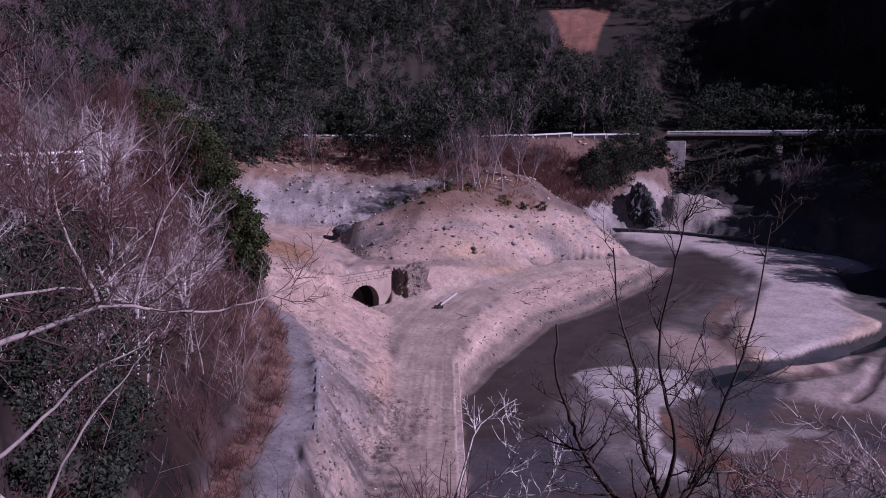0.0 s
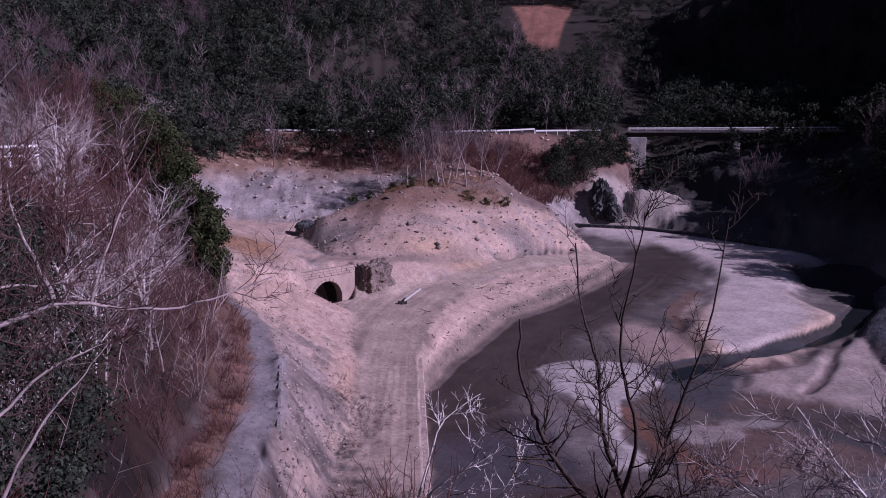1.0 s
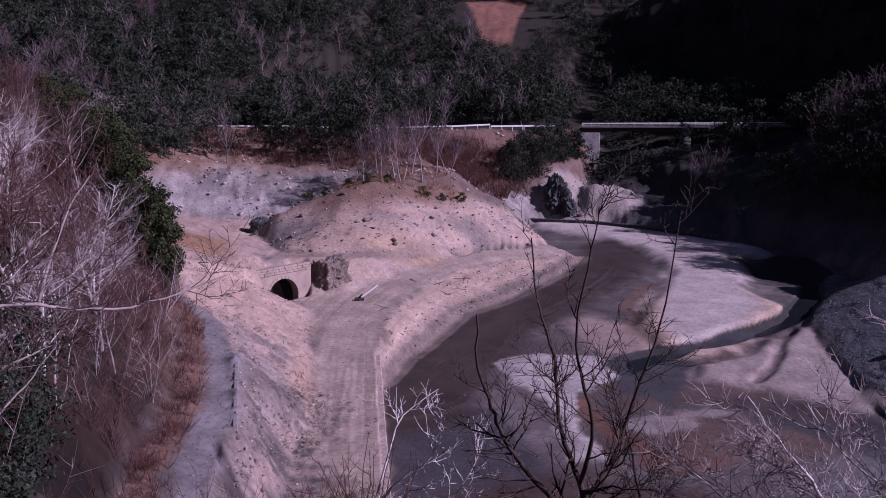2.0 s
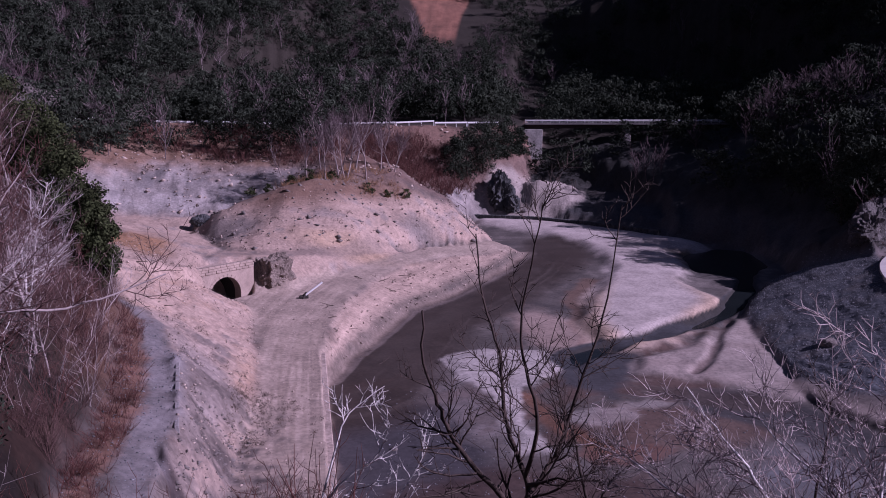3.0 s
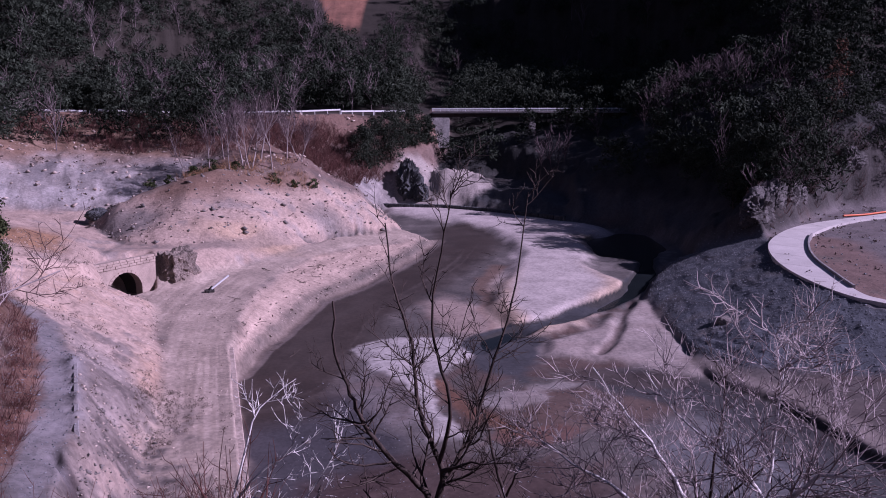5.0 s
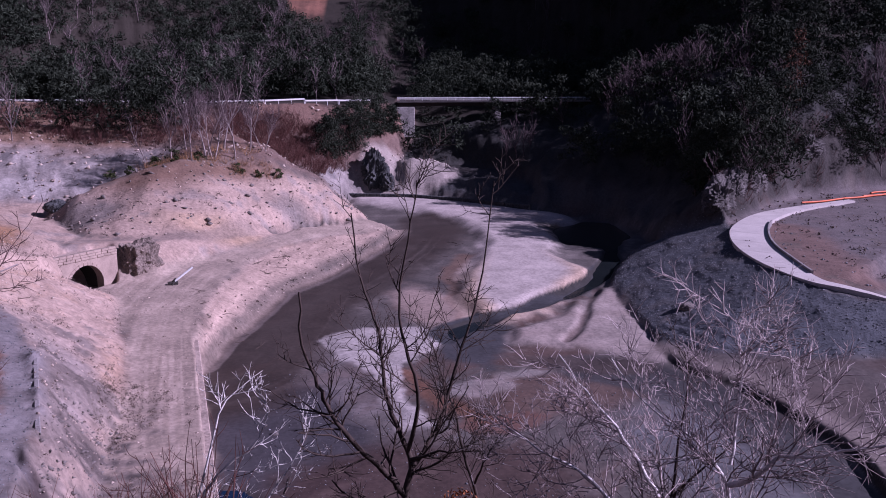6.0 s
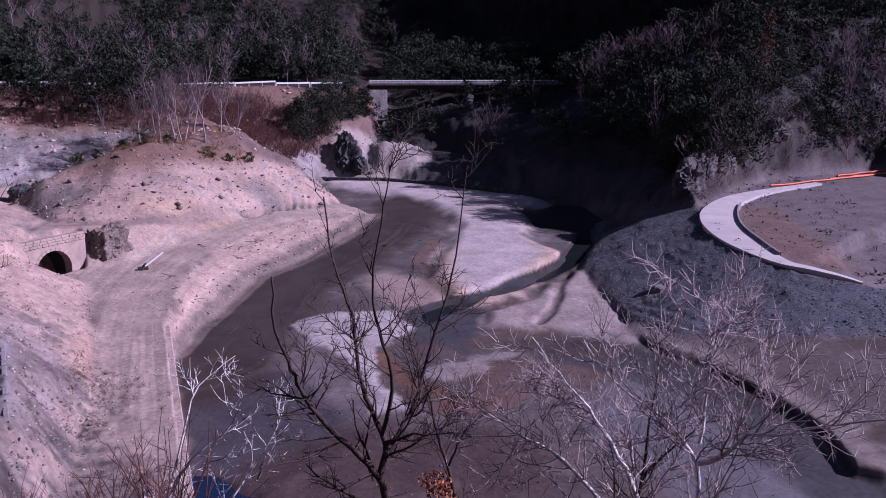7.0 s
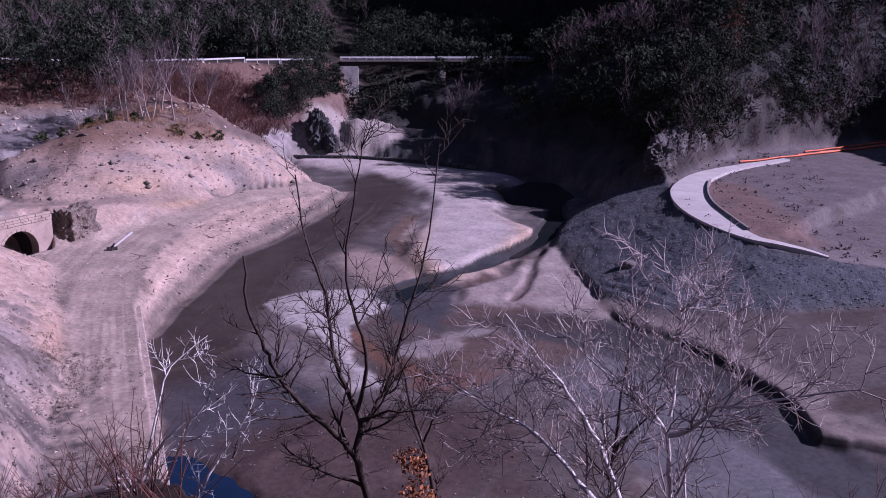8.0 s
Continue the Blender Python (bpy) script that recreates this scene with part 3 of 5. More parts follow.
# ---- materials ----
def material(name, colour, rough=0.9, grain=0.25, size=6.0, bump=0.15, metal=0.0, fine=40.0, islands=0.0, spec=0.3):
    """A surface whose colour wanders at two scales, with a fine relief."""
    m = bpy.data.materials.new(name)
    m.use_nodes = True
    nt = m.node_tree
    nodes, links = nt.nodes, nt.links
    bsdf = nodes["Principled BSDF"]
    bsdf.inputs["Roughness"].default_value = rough
    bsdf.inputs["Metallic"].default_value = metal
    bsdf.inputs["Specular IOR Level"].default_value = spec
    where = nodes.new("ShaderNodeNewGeometry")
    big, small = nodes.new("ShaderNodeTexNoise"), nodes.new("ShaderNodeTexNoise")
    for tex, scale in ((big, 1.0 / size), (small, fine / size)):
        tex.inputs["Scale"].default_value = scale
        tex.inputs["Detail"].default_value = 8
        tex.inputs["Roughness"].default_value = 0.68
        links.new(where.outputs["Position"], tex.inputs["Vector"])
    add = nodes.new("ShaderNodeMath")
    add.operation = "ADD"
    links.new(big.outputs["Fac"], add.inputs[0])
    links.new(small.outputs["Fac"], add.inputs[1])
    value = nodes.new("ShaderNodeMapRange")
    value.inputs["From Min"].default_value, value.inputs["From Max"].default_value = 0.8, 1.2
    value.inputs["To Min"].default_value, value.inputs["To Max"].default_value = 1 - grain, 1 + grain
    links.new(add.outputs[0], value.inputs["Value"])
    factor = value.outputs["Result"]
    if islands:
        spread = nodes.new("ShaderNodeMapRange")
        spread.inputs["To Min"].default_value, spread.inputs["To Max"].default_value = 1 - islands, 1 + islands
        links.new(where.outputs["Random Per Island"], spread.inputs["Value"])
        both = nodes.new("ShaderNodeMath")
        both.operation = "MULTIPLY"
        links.new(factor, both.inputs[0])
        links.new(spread.outputs["Result"], both.inputs[1])
        factor = both.outputs[0]
    mix = nodes.new("ShaderNodeVectorMath")
    mix.operation = "SCALE"
    links.new(factor, mix.inputs["Scale"])
    if colour is None:
        attr = nodes.new("ShaderNodeAttribute")
        attr.attribute_name = "ink"
        links.new(attr.outputs["Color"], mix.inputs[0])
        links.new(attr.outputs["Alpha"], bsdf.inputs["Roughness"])
        lumps = nodes.new("ShaderNodeAttribute")
        lumps.attribute_name = "coarse"
    else:
        mix.inputs[0].default_value = colour
    links.new(mix.outputs[0], bsdf.inputs["Base Color"])
    if bump:
        relief_node = nodes.new("ShaderNodeBump")
        relief_node.inputs["Strength"].default_value = 0.6
        relief_node.inputs["Distance"].default_value = bump
        links.new(small.outputs["Fac"], relief_node.inputs["Height"])
        links.new(relief_node.outputs[0], bsdf.inputs["Normal"])
        if colour is None:
            links.new(lumps.outputs["Fac"], relief_node.inputs["Strength"])
    return m


EARTH = material("earth", None, 0.95, 0.25, 3.0, 0.14, fine=8.0, spec=0.2)
CONCRETE = material("pale_concrete", (0.50, 0.46, 0.45), 0.85, 0.15, 3.0, 0.01)
OLD_CONCRETE = material("old_concrete", (0.25, 0.23, 0.235), 0.9, 0.30, 3.0, 0.03)
PORTAL_STONE = material("portal_blocks", (0.36, 0.28, 0.24), 0.92, 0.25, 1.2, 0.03)
SHADE_LINING = material("shade_lining", (0.03, 0.028, 0.028), 0.95, 0.2, 1.5, 0.03)
WHITE_RAIL = material("white_rail", (0.80, 0.80, 0.82), 0.45, 0.06, 2.0, 0.0)
GREY_STEEL = material("grey_steel", (0.30, 0.31, 0.33), 0.5, 0.15, 1.0, 0.0, metal=0.5)
DARK_STEEL = material("dark_steel", (0.04, 0.035, 0.033), 0.7, 0.3, 0.5, 0.01)
ROCK = material("dark_rock", (0.065, 0.068, 0.072), 0.9, 0.45, 2.5, 0.25, fine=9.0)
PALE_ROCK = material("pale_rock", (0.17, 0.148, 0.142), 0.92, 0.4, 2.0, 0.2, fine=9.0)
STONES = material("loose_stone", (0.165, 0.168, 0.185), 0.9, 0.25, 1.0, 0.0, islands=0.5)
PINK_STONES = material("pale_loose_stone", (0.40, 0.32, 0.28), 0.9, 0.25, 1.0, 0.0, islands=0.35)
PALE_BARK = material("pale_bark", (0.66, 0.62, 0.61), 0.7, 0.35, 0.8, 0.0)
DARK_BARK = material("dark_bark", (0.055, 0.038, 0.033), 0.85, 0.35, 0.8, 0.0)
BROWN_BARK = material("brown_bark", (0.105, 0.060, 0.056), 0.85, 0.35, 0.8, 0.0, islands=0.3)
TWIGS = material("purple_twigs", (0.105, 0.074, 0.082), 0.85, 0.3, 9.0, 0.0, islands=0.4)
RED_TWIGS = material("red_brown_twigs", (0.098, 0.040, 0.034), 0.85, 0.3, 5.0, 0.0, islands=0.45)
LEAVES = material("evergreen_leaves", (0.040, 0.050, 0.022), 0.85, 0.35, 7.0, 0.0, islands=0.55, spec=0.08)
DARK_LEAVES = material("dark_evergreen_leaves", (0.034, 0.043, 0.031), 0.85, 0.45, 12.0, 0.0, islands=0.55, spec=0.08)
DRY_LEAVES = material("dry_orange_leaves", (0.30, 0.11, 0.045), 0.75, 0.3, 1.0, 0.0, islands=0.5)
RUST_LEAVES = material("rust_brown_needles", (0.11, 0.048, 0.028), 0.85, 0.3, 2.0, 0.0, islands=0.5)
DRY_GRASS = material("dry_grass", (0.30, 0.17, 0.09), 0.85, 0.3, 2.0, 0.0, islands=0.45)
WOOD = material("driftwood", (0.10, 0.075, 0.065), 0.85, 0.3, 0.6, 0.0)
ORANGE = material("orange_plastic", (0.75, 0.16, 0.06), 0.5, 0.1, 1.0, 0.0)
WATER = material("still_water", (0.012, 0.016, 0.018), 0.22, 0.2, 4.0, 0.0, spec=0.35)
# blue base colour puts the reflected sky into the pond
POND = material("sky_blue_pond_water", (0.008, 0.020, 0.050), 0.06, 0.2, 4.0, 0.0, spec=0.5)

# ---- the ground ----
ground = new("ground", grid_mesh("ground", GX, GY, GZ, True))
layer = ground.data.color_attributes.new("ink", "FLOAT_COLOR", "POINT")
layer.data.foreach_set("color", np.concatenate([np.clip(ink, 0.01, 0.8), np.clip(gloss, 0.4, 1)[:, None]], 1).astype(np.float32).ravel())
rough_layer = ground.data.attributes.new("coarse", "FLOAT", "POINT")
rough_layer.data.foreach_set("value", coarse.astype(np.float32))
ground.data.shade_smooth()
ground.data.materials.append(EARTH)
tagged(ground, "drained reservoir valley of pale soil, mud and sand", "ground", kind="structure")


# ---- tools for things ----
def linked(name, co, faces, mat, parent=None, label=""):
    me = bpy.data.meshes.new(name)
    fill(me, np.asarray(co, float), np.asarray(faces))
    me.materials.append(mat)
    ob = new(name, me)
    ob.parent = parent
    return tagged(ob, label)


def part(name, bm, mat, parent, label=""):
    me = bpy.data.meshes.new(name)
    bm.to_mesh(me)
    bm.free()
    me.materials.append(mat)
    ob = new(name, me)
    ob.parent = parent
    return tagged(ob, label)


def thing(name, m, label, category, group="", kind=""):
    ob = new(name)
    ob.matrix_world = m
    return tagged(ob, label, category, group, kind)


def block(x0, x1, y0, y1, z0, z1, bevel=0.02):
    bm = bmesh.new()
    bmesh.ops.create_cube(bm, size=1)
    for v in bm.verts:
        v.co = Vector(((x0 + x1) / 2 + v.co.x * (x1 - x0), (y0 + y1) / 2 + v.co.y * (y1 - y0), (z0 + z1) / 2 + v.co.z * (z1 - z0)))
    if bevel:
        bmesh.ops.bevel(bm, geom=list(bm.edges), offset=bevel, segments=1, affect="EDGES")
    return bm


def tubes(lines, sides=4):
    """Verts and quads of tapered tubes along polylines of (point, radius)."""
    cos, faces, base = [], [], 0
    ang = np.arange(sides) * 2 * np.pi / sides
    ca, sa = np.cos(ang)[:, None], np.sin(ang)[:, None]
    for pts, rad in lines:
        p = np.asarray(pts, float)
        n = len(p)
        d = np.gradient(p, axis=0)
        d /= np.linalg.norm(d, axis=1)[:, None] + 1e-9
        ref = np.array((0.31, 0.23, 0.92)) if abs(d[0, 2]) < 0.9 else np.array((0.95, 0.2, 0.1))
        u = np.cross(d, ref)
        u /= np.linalg.norm(u, axis=1)[:, None] + 1e-9
        v = np.cross(d, u)
        r = np.asarray(rad, float)[:, None, None]
        ring = p[:, None, :] + r * (ca[None] * u[:, None, :] + sa[None] * v[:, None, :])
        cos.append(ring.reshape(-1, 3))
        i = base + np.arange(n * sides).reshape(n, sides)
        j = np.roll(i, -1, 1)
        faces.append(np.stack([i[:-1], j[:-1], j[1:], i[1:]], -1).reshape(-1, 4))
        base += n * sides
    return np.concatenate(cos), np.concatenate(faces)


def twig(rng, start, way, length, radius, n=5, bend=0.25, lift=0.15):
    pts, d, p = [start], way / np.linalg.norm(way), start
    for _ in range(n - 1):
        d = d + rng.normal(0, bend, 3) * 0.5 + np.array((0, 0, lift * 0.5))
        d /= np.linalg.norm(d)
        p = p + d * length / (n - 1)
        pts.append(p)
    return np.array(pts), np.linspace(radius, max(radius * 0.35, 0.002), n)


def sprout(rng, lines, count, length, thin, lift=0.15, spread=0.9, n=4, start=0.25, least=0.003):
    """Side branches along the given limbs."""
    out = []
    for pts, rad in lines:
        total = np.linalg.norm(np.diff(pts, axis=0), axis=1).sum()
        for _ in range(max(1, int(rng.poisson(count * total)))):
            s = start + (1 - start) * rng.rand()
            k = s * (len(pts) - 1)
            i = min(int(k), len(pts) - 2)
            p = pts[i] + (pts[i + 1] - pts[i]) * (k - i)
            d = pts[i + 1] - pts[i]
            d = d / (np.linalg.norm(d) + 1e-9)
            side = rng.normal(0, 1, 3)
            side -= side @ d * d
            side /= np.linalg.norm(side) + 1e-9
            r = max(np.interp(k, np.arange(len(rad)), rad) * thin, least)
            out.append(twig(rng, p, d * 0.75 + side * spread + np.array((0, 0, lift)), length * (0.5 + rng.rand()) * (1.15 - 0.6 * s), r, n, 0.3, lift))
    return out


def bare_lines(seed, height, lean=(0, 0), stems=1, bushy=1.0, fork=0.35, least=0.004, wild=0.0):
    """Trunk and limbs of a leafless tree, foot at the origin."""
    rng = np.random.RandomState(seed)
    trunk = []
    for s in range(stems):
        a = rng.rand() * 6.28
        way = np.array((lean[0] + 0.35 * (stems > 1) * math.cos(a), lean[1] + 0.35 * (stems > 1) * math.sin(a), 1.0))
        trunk.append(twig(rng, np.array((0.15 * math.cos(a) * (stems > 1), 0.15 * math.sin(a) * (stems > 1), -0.3)), way, height * (0.8 + 0.3 * rng.rand()), height * 0.0125, 9, 0.16, 0.12))
    limbs = sprout(rng, trunk, 1.5 * bushy * 6 / height, height * (0.42 + 0.2 * wild), 0.55, 0.30 - 0.25 * wild, 0.75 + 0.55 * wild, 6 + int(3 * wild), fork, least * 2)
    boughs = sprout(rng, limbs, 2.2 * bushy * 6 / height, height * 0.20, 0.5, 0.2, 0.8, 4, 0.15, least * 1.3)
    ends = sprout(rng, boughs, 2.6 * bushy * 6 / height, height * 0.10, 0.5, 0.15, 0.8, 3, 0.1, least)
    return trunk, limbs, boughs, ends


def leaf_cloud(rng, centres, per, radius, size):
    """Quads of leaves bunched round the given centres."""
    c = np.repeat(centres, per, 0)
    off = rng.normal(0, 1, c.shape)
    off *= (rng.rand(len(c), 1) ** 0.33) * radius / (np.linalg.norm(off, axis=1)[:, None] + 1e-9)
    off[:, 2] *= 0.75
    c = c + off
    face_way = off / (np.linalg.norm(off, axis=1)[:, None] + 1e-9) + rng.normal(0, 0.4, c.shape)
    u = np.cross(face_way, rng.normal(0, 1, c.shape))
    u /= np.linalg.norm(u, axis=1)[:, None]
    v = np.cross(face_way, u)
    v /= np.linalg.norm(v, axis=1)[:, None]
    s = size * (0.6 + 0.8 * rng.rand(len(c), 1))
    co = np.stack([c - u * s, c + v * s * 0.55, c + u * s, c - v * s * 0.55], 1).reshape(-1, 3)
    return co, np.arange(len(co)).reshape(-1, 4)


def joined(pairs):
    cos, faces, base = [], [], 0
    for co, f in pairs:
        cos.append(co)
        faces.append(f + base)
        base += len(co)
    return np.concatenate(cos), np.concatenate(faces)


def bare_tree(name, m, seed, height, bark, fine, label, stems=1, bushy=1.0, lean=(0, 0), fork=0.35, group="", least=0.004, wild=0.0):
    ob = thing(name, m, label, "tree", group)
    trunk, limbs, boughs, ends = bare_lines(seed, height, lean, stems, bushy, fork, least, wild)
    linked("trunk", *tubes(trunk, 6), bark, ob)
    for limb in limbs:
        linked("limb", *tubes([limb], 5), bark, ob)
    tagged(linked("crown", *tubes(boughs + ends, 3), fine, ob), kind="stuff")
    return ob


def crown_centres(rng, height, width, n, low=0.2):
    z = low + (1 - low) * rng.rand(n)
    r = width * 0.5 * np.sin(np.pi * np.clip(0.12 + 0.85 * (z - low) / (1 - low), 0, 1)) ** 0.7 * np.sqrt(rng.rand(n))
    a = rng.rand(n) * 2 * np.pi
    return np.stack([r * np.cos(a), r * np.sin(a), z * height], 1)


def leafy_tree(name, m, seed, height, width, label, leaves=LEAVES, clumps=45, per=34, size=0.16, low=0.15, group=""):
    ob = thing(name, m, label, "tree", group)
    rng = np.random.RandomState(seed)
    trunk = [twig(rng, np.array((0, 0, -0.3)), np.array((0, 0, 1.0)), height * 0.9, height * 0.016, 7, 0.12, 0.2)]
    limbs = sprout(rng, trunk, 1.6, width * 0.45, 0.5, 0.2, 0.9, 4, 0.2)
    linked("trunk", *tubes(trunk, 6), DARK_BARK, ob)
    for limb in limbs:
        linked("limb", *tubes([limb], 4), DARK_BARK, ob)
    centres = crown_centres(rng, height, width, clumps, low)
    linked("crown", *leaf_cloud(rng, centres, per, width * 0.17, size), leaves, ob)
    return ob


def at(x, y, turn=0.0, sink=0.0):
    return pose(x, y, ground_at(x, y) - sink, 0, 0, turn)

# ---- water ----
def water_sheet(name, ring, z, label, mat):
    bm = bmesh.new()
    bm.faces.new([bm.verts.new((x, y, z)) for x, y in ring])
    me = bpy.data.meshes.new(name)
    bm.to_mesh(me)
    bm.free()
    me.materials.append(mat)
    tagged(new(name, me), label, "water", kind="structure")


water_sheet("water", [(70, -6), (63, 8), (45, 26), (44, 44), (44, 53), (40, 57), (33, 62), (40, 70), (52, 80), (60, 90), (76, 104), (78, 122), (60, 122), (50, 100), (44, 84), (30, 73), (22, 68), (18, 62), (24, 55), (34, 48), (34, 30), (40, 8)], 3.42, "shallow dark stream winding through the mud", WATER)
water_sheet("pond_water", [(1.3, 30), (11, 29), (12, 44), (7, 48), (1.3, 48)], 3.58, "small blue pool at the foot of the road wall", POND)


# ---- tunnel portal ----
def tunnel_portal():
    """Headwall with a round-arched bore; local x runs along the wall, y into the hill."""
    turn = math.degrees(math.atan2(5.0, 5.3))
    ob = thing("tunnel_portal", pose(-8.75, 84.75, 6.3, 0, 0, turn), "tunnel portal of pale stone blocks with a round black bore", "tunnel", kind="structure")
    r, w, top, deep = 2.05, 3.9, 2.75, 1.0
    bm = bmesh.new()
    n = 20
    arch = [(r * math.cos(math.pi * k / n), 0.15 + r * math.sin(math.pi * k / n)) for k in range(n + 1)]
    arch = [(r, -0.6)] + arch + [(-r, -0.6)]
    rim = [(w, -0.6), (w, 0.8), (w, top)] + [(w - 2 * w * k / 14, top) for k in range(1, 14)] + [(-w, top), (-w, 0.8), (-w, -0.6)]
    m = len(arch)
    pick = [rim[min(len(rim) - 1, round(k * (len(rim) - 1) / (m - 1)))] for k in range(m)]
    loops = []
    for y in (0.0, deep):
        loops.append(([bm.verts.new((x, y, z)) for x, z in arch], [bm.verts.new((x, y, z)) for x, z in pick]))
    for k in range(m - 1):
        for (a, b), flip in zip(loops, (False, True)):
            q = [a[k], b[k], b[k + 1], a[k + 1]]
            q = [v for i, v in enumerate(q) if v not in q[:i]]
            bm.faces.new(q[::-1] if flip else q)
        bm.faces.new([loops[0][0][k], loops[0][0][k + 1], loops[1][0][k + 1], loops[1][0][k]])
        bm.faces.new([loops[0][1][k], loops[1][1][k], loops[1][1][k + 1], loops[0][1][k + 1]])
    bmesh.ops.remove_doubles(bm, verts=bm.verts, dist=1e-4)
    wall = part("headwall", bm, PORTAL_STONE, ob)
    bm = bmesh.new()
    rings = []
    for y in (0.9, 4.5):
        rings.append([bm.verts.new((x * 1.03, y, z * 1.03)) for x, z in arch])
    for k in range(m - 1):
        bm.faces.new([rings[0][k], rings[1][k], rings[1][k + 1], rings[0][k + 1]])
    # added end plate; its near-black colour gives the bore its darkness
    bm.faces.new(rings[1])
    part("lining", bm, SHADE_LINING, ob, "lining and added end plate, near black for the unlit bore")
    part("fill", block(-w, w, deep, 4.6, top - 0.6, top + 0.05, 0.1), EARTH_FILL, ob, "soil over the bore")
    rng = random.Random(3)
    for row in range(3):
        x = -w
        while x < w - 0.2:
            length = min(rng.uniform(0.55, 1.0), w - x)
            z = top + 0.02 + row * 0.27
            part("stone_block", block(x + 0.015, x + length - 0.015, -0.10 + rng.uniform(-0.02, 0.03), 0.5, z, z + 0.25, 0.025), PORTAL_STONE, wall)
            x += length
    for k in range(13):
        a0, a1 = math.pi * k / 13 + 0.012, math.pi * (k + 1) / 13 - 0.012
        bm = bmesh.new()
        vs = [[bm.verts.new((rr * math.cos(a), y, 0.15 + rr * math.sin(a))) for rr, a in ((r, a0), (r + 0.3, a0), (r + 0.3, a1), (r, a1))] for y in (-0.05, 0.3)]
        bm.faces.new(vs[0])
        for i in range(4):
            bm.faces.new([vs[0][i], vs[1][i], vs[1][(i + 1) % 4], vs[0][(i + 1) % 4]])
        part("arch_stone", bm, PORTAL_STONE, wall)


EARTH_FILL = material("soil_fill", (0.40, 0.31, 0.27), 0.95, 0.3, 2.0, 0.05)
tunnel_portal()


# ---- wall along the lower road ----
def road_wall():
    ob = thing("retaining_wall", pose(0, 0, 0), "low pale concrete retaining wall along a dirt road", "wall", kind="structure")
    for k in range(9):
        y0, y1 = 29.3 + k * 3.8, 29.3 + (k + 1) * 3.8 - 0.03
        dz = 0.04 * math.sin(k * 2.1)
        part("panel", block(0.6 + 0.02 * math.sin(k), 1.32, y0, y1, 3.0, 6.27 + dz, 0.05), WALL_CONCRETE, ob)


WALL_CONCRETE = material("earth_stained_concrete", (0.37, 0.29, 0.255), 0.92, 0.35, 2.0, 0.04, fine=8.0)
road_wall()


def path_kerb():
    ob = thing("low_wall", pose(0, 0, 0), "low weathered concrete edging along a gravel path", "wall", kind="structure")
    a, b = Vector((-6.55, 38.2)), Vector((-8.05, 48.6))
    turn = math.degrees(math.atan2(b.y - a.y, b.x - a.x))
    low, high = ground_at(a.x - 0.5, a.y), ground_at(b.x - 0.5, b.y)
    for k in range(5):
        p = a.lerp(b, k / 5)
        piece = part("panel", block(0, 2.06, -0.12, 0.12, -0.7, 0.08, 0.03), OLD_CONCRETE, ob)
        piece.matrix_world = pose(p.x, p.y, low + (high - low) * k / 5, 0, 0, turn)


path_kerb()


# ---- bridge and guard rails ----
def along(a, b):
    d = Vector(b) - Vector(a)
    m = Matrix.Translation(a) @ Matrix.Rotation(math.atan2(d.y, d.x), 4, "Z") @ Matrix.Rotation(-math.asin(d.z / d.length), 4, "Y")
    return m, d.length


def guard_rail(a, b, label, bars=((0.45, 0.8),), gap=3.0, group="", mat=None, thick=0.09, low=-0.9):
    m, length = along(a, b)
    ob = thing("guard_rail", m, label, "guard rail", group)
    for z0, z1 in bars:
        part("beam", block(0, length, -thick, 0, z0, z1, 0.03), mat or WHITE_RAIL, ob)
    n = max(2, round(length / gap) + 1)
    for k in range(n):
        x = 0.1 + (length - 0.2) * k / (n - 1)
        part("post", block(x - 0.06, x + 0.06, 0.002, 0.13, low, bars[-1][1] + 0.02, 0.015), mat or WHITE_RAIL, ob)
    return ob


def bridge():
    a, b = (52.2, 183.2, 23.75), (100.0, 174.2, 24.25)
    m, length = along(a, b)
    ob = thing("bridge", m, "long concrete road bridge with a white railing", "bridge")
    part("deck", block(0, length, 0, 5.5, -0.22, 0.0, 0.04), OLD_CONCRETE, ob)
    # girders take a near-black colour that stands in for shade below the deck
    for y in (0.7, 4.5):
        part("girder", block(0.2, length, y, y + 0.4, -1.1, -0.23, 0.03), GIRDER_SHADE, ob, "girder coloured near black for shade under the deck")
    part("kerb", block(0, length, -0.05, 0.25, 0.003, 0.22, 0.03), OLD_CONCRETE, ob)
    for z0, z1 in ((0.40, 0.48), (0.68, 0.98)):
        part("rail", block(0, length, 0.02, 0.14, z0, z1, 0.03), WHITE_RAIL, ob, "white steel rail")
    for k in range(25):
        x = 0.1 + (length - 0.2) * k / 24
        part("post", block(x - 0.05, x + 0.05, 0.142, 0.24, 0.22, 1.1, 0.01), WHITE_RAIL, ob)
    part("abutment", block(-0.6, 4.2, 0.1, 5.4, -8.5, -1.3, 0.08), CONCRETE_SHADE, ob, "stained concrete abutment")
    part("pier", block(24, 25.6, 0.8, 4.8, -14, -1.3, 0.15), OLD_CONCRETE, ob)
    return ob


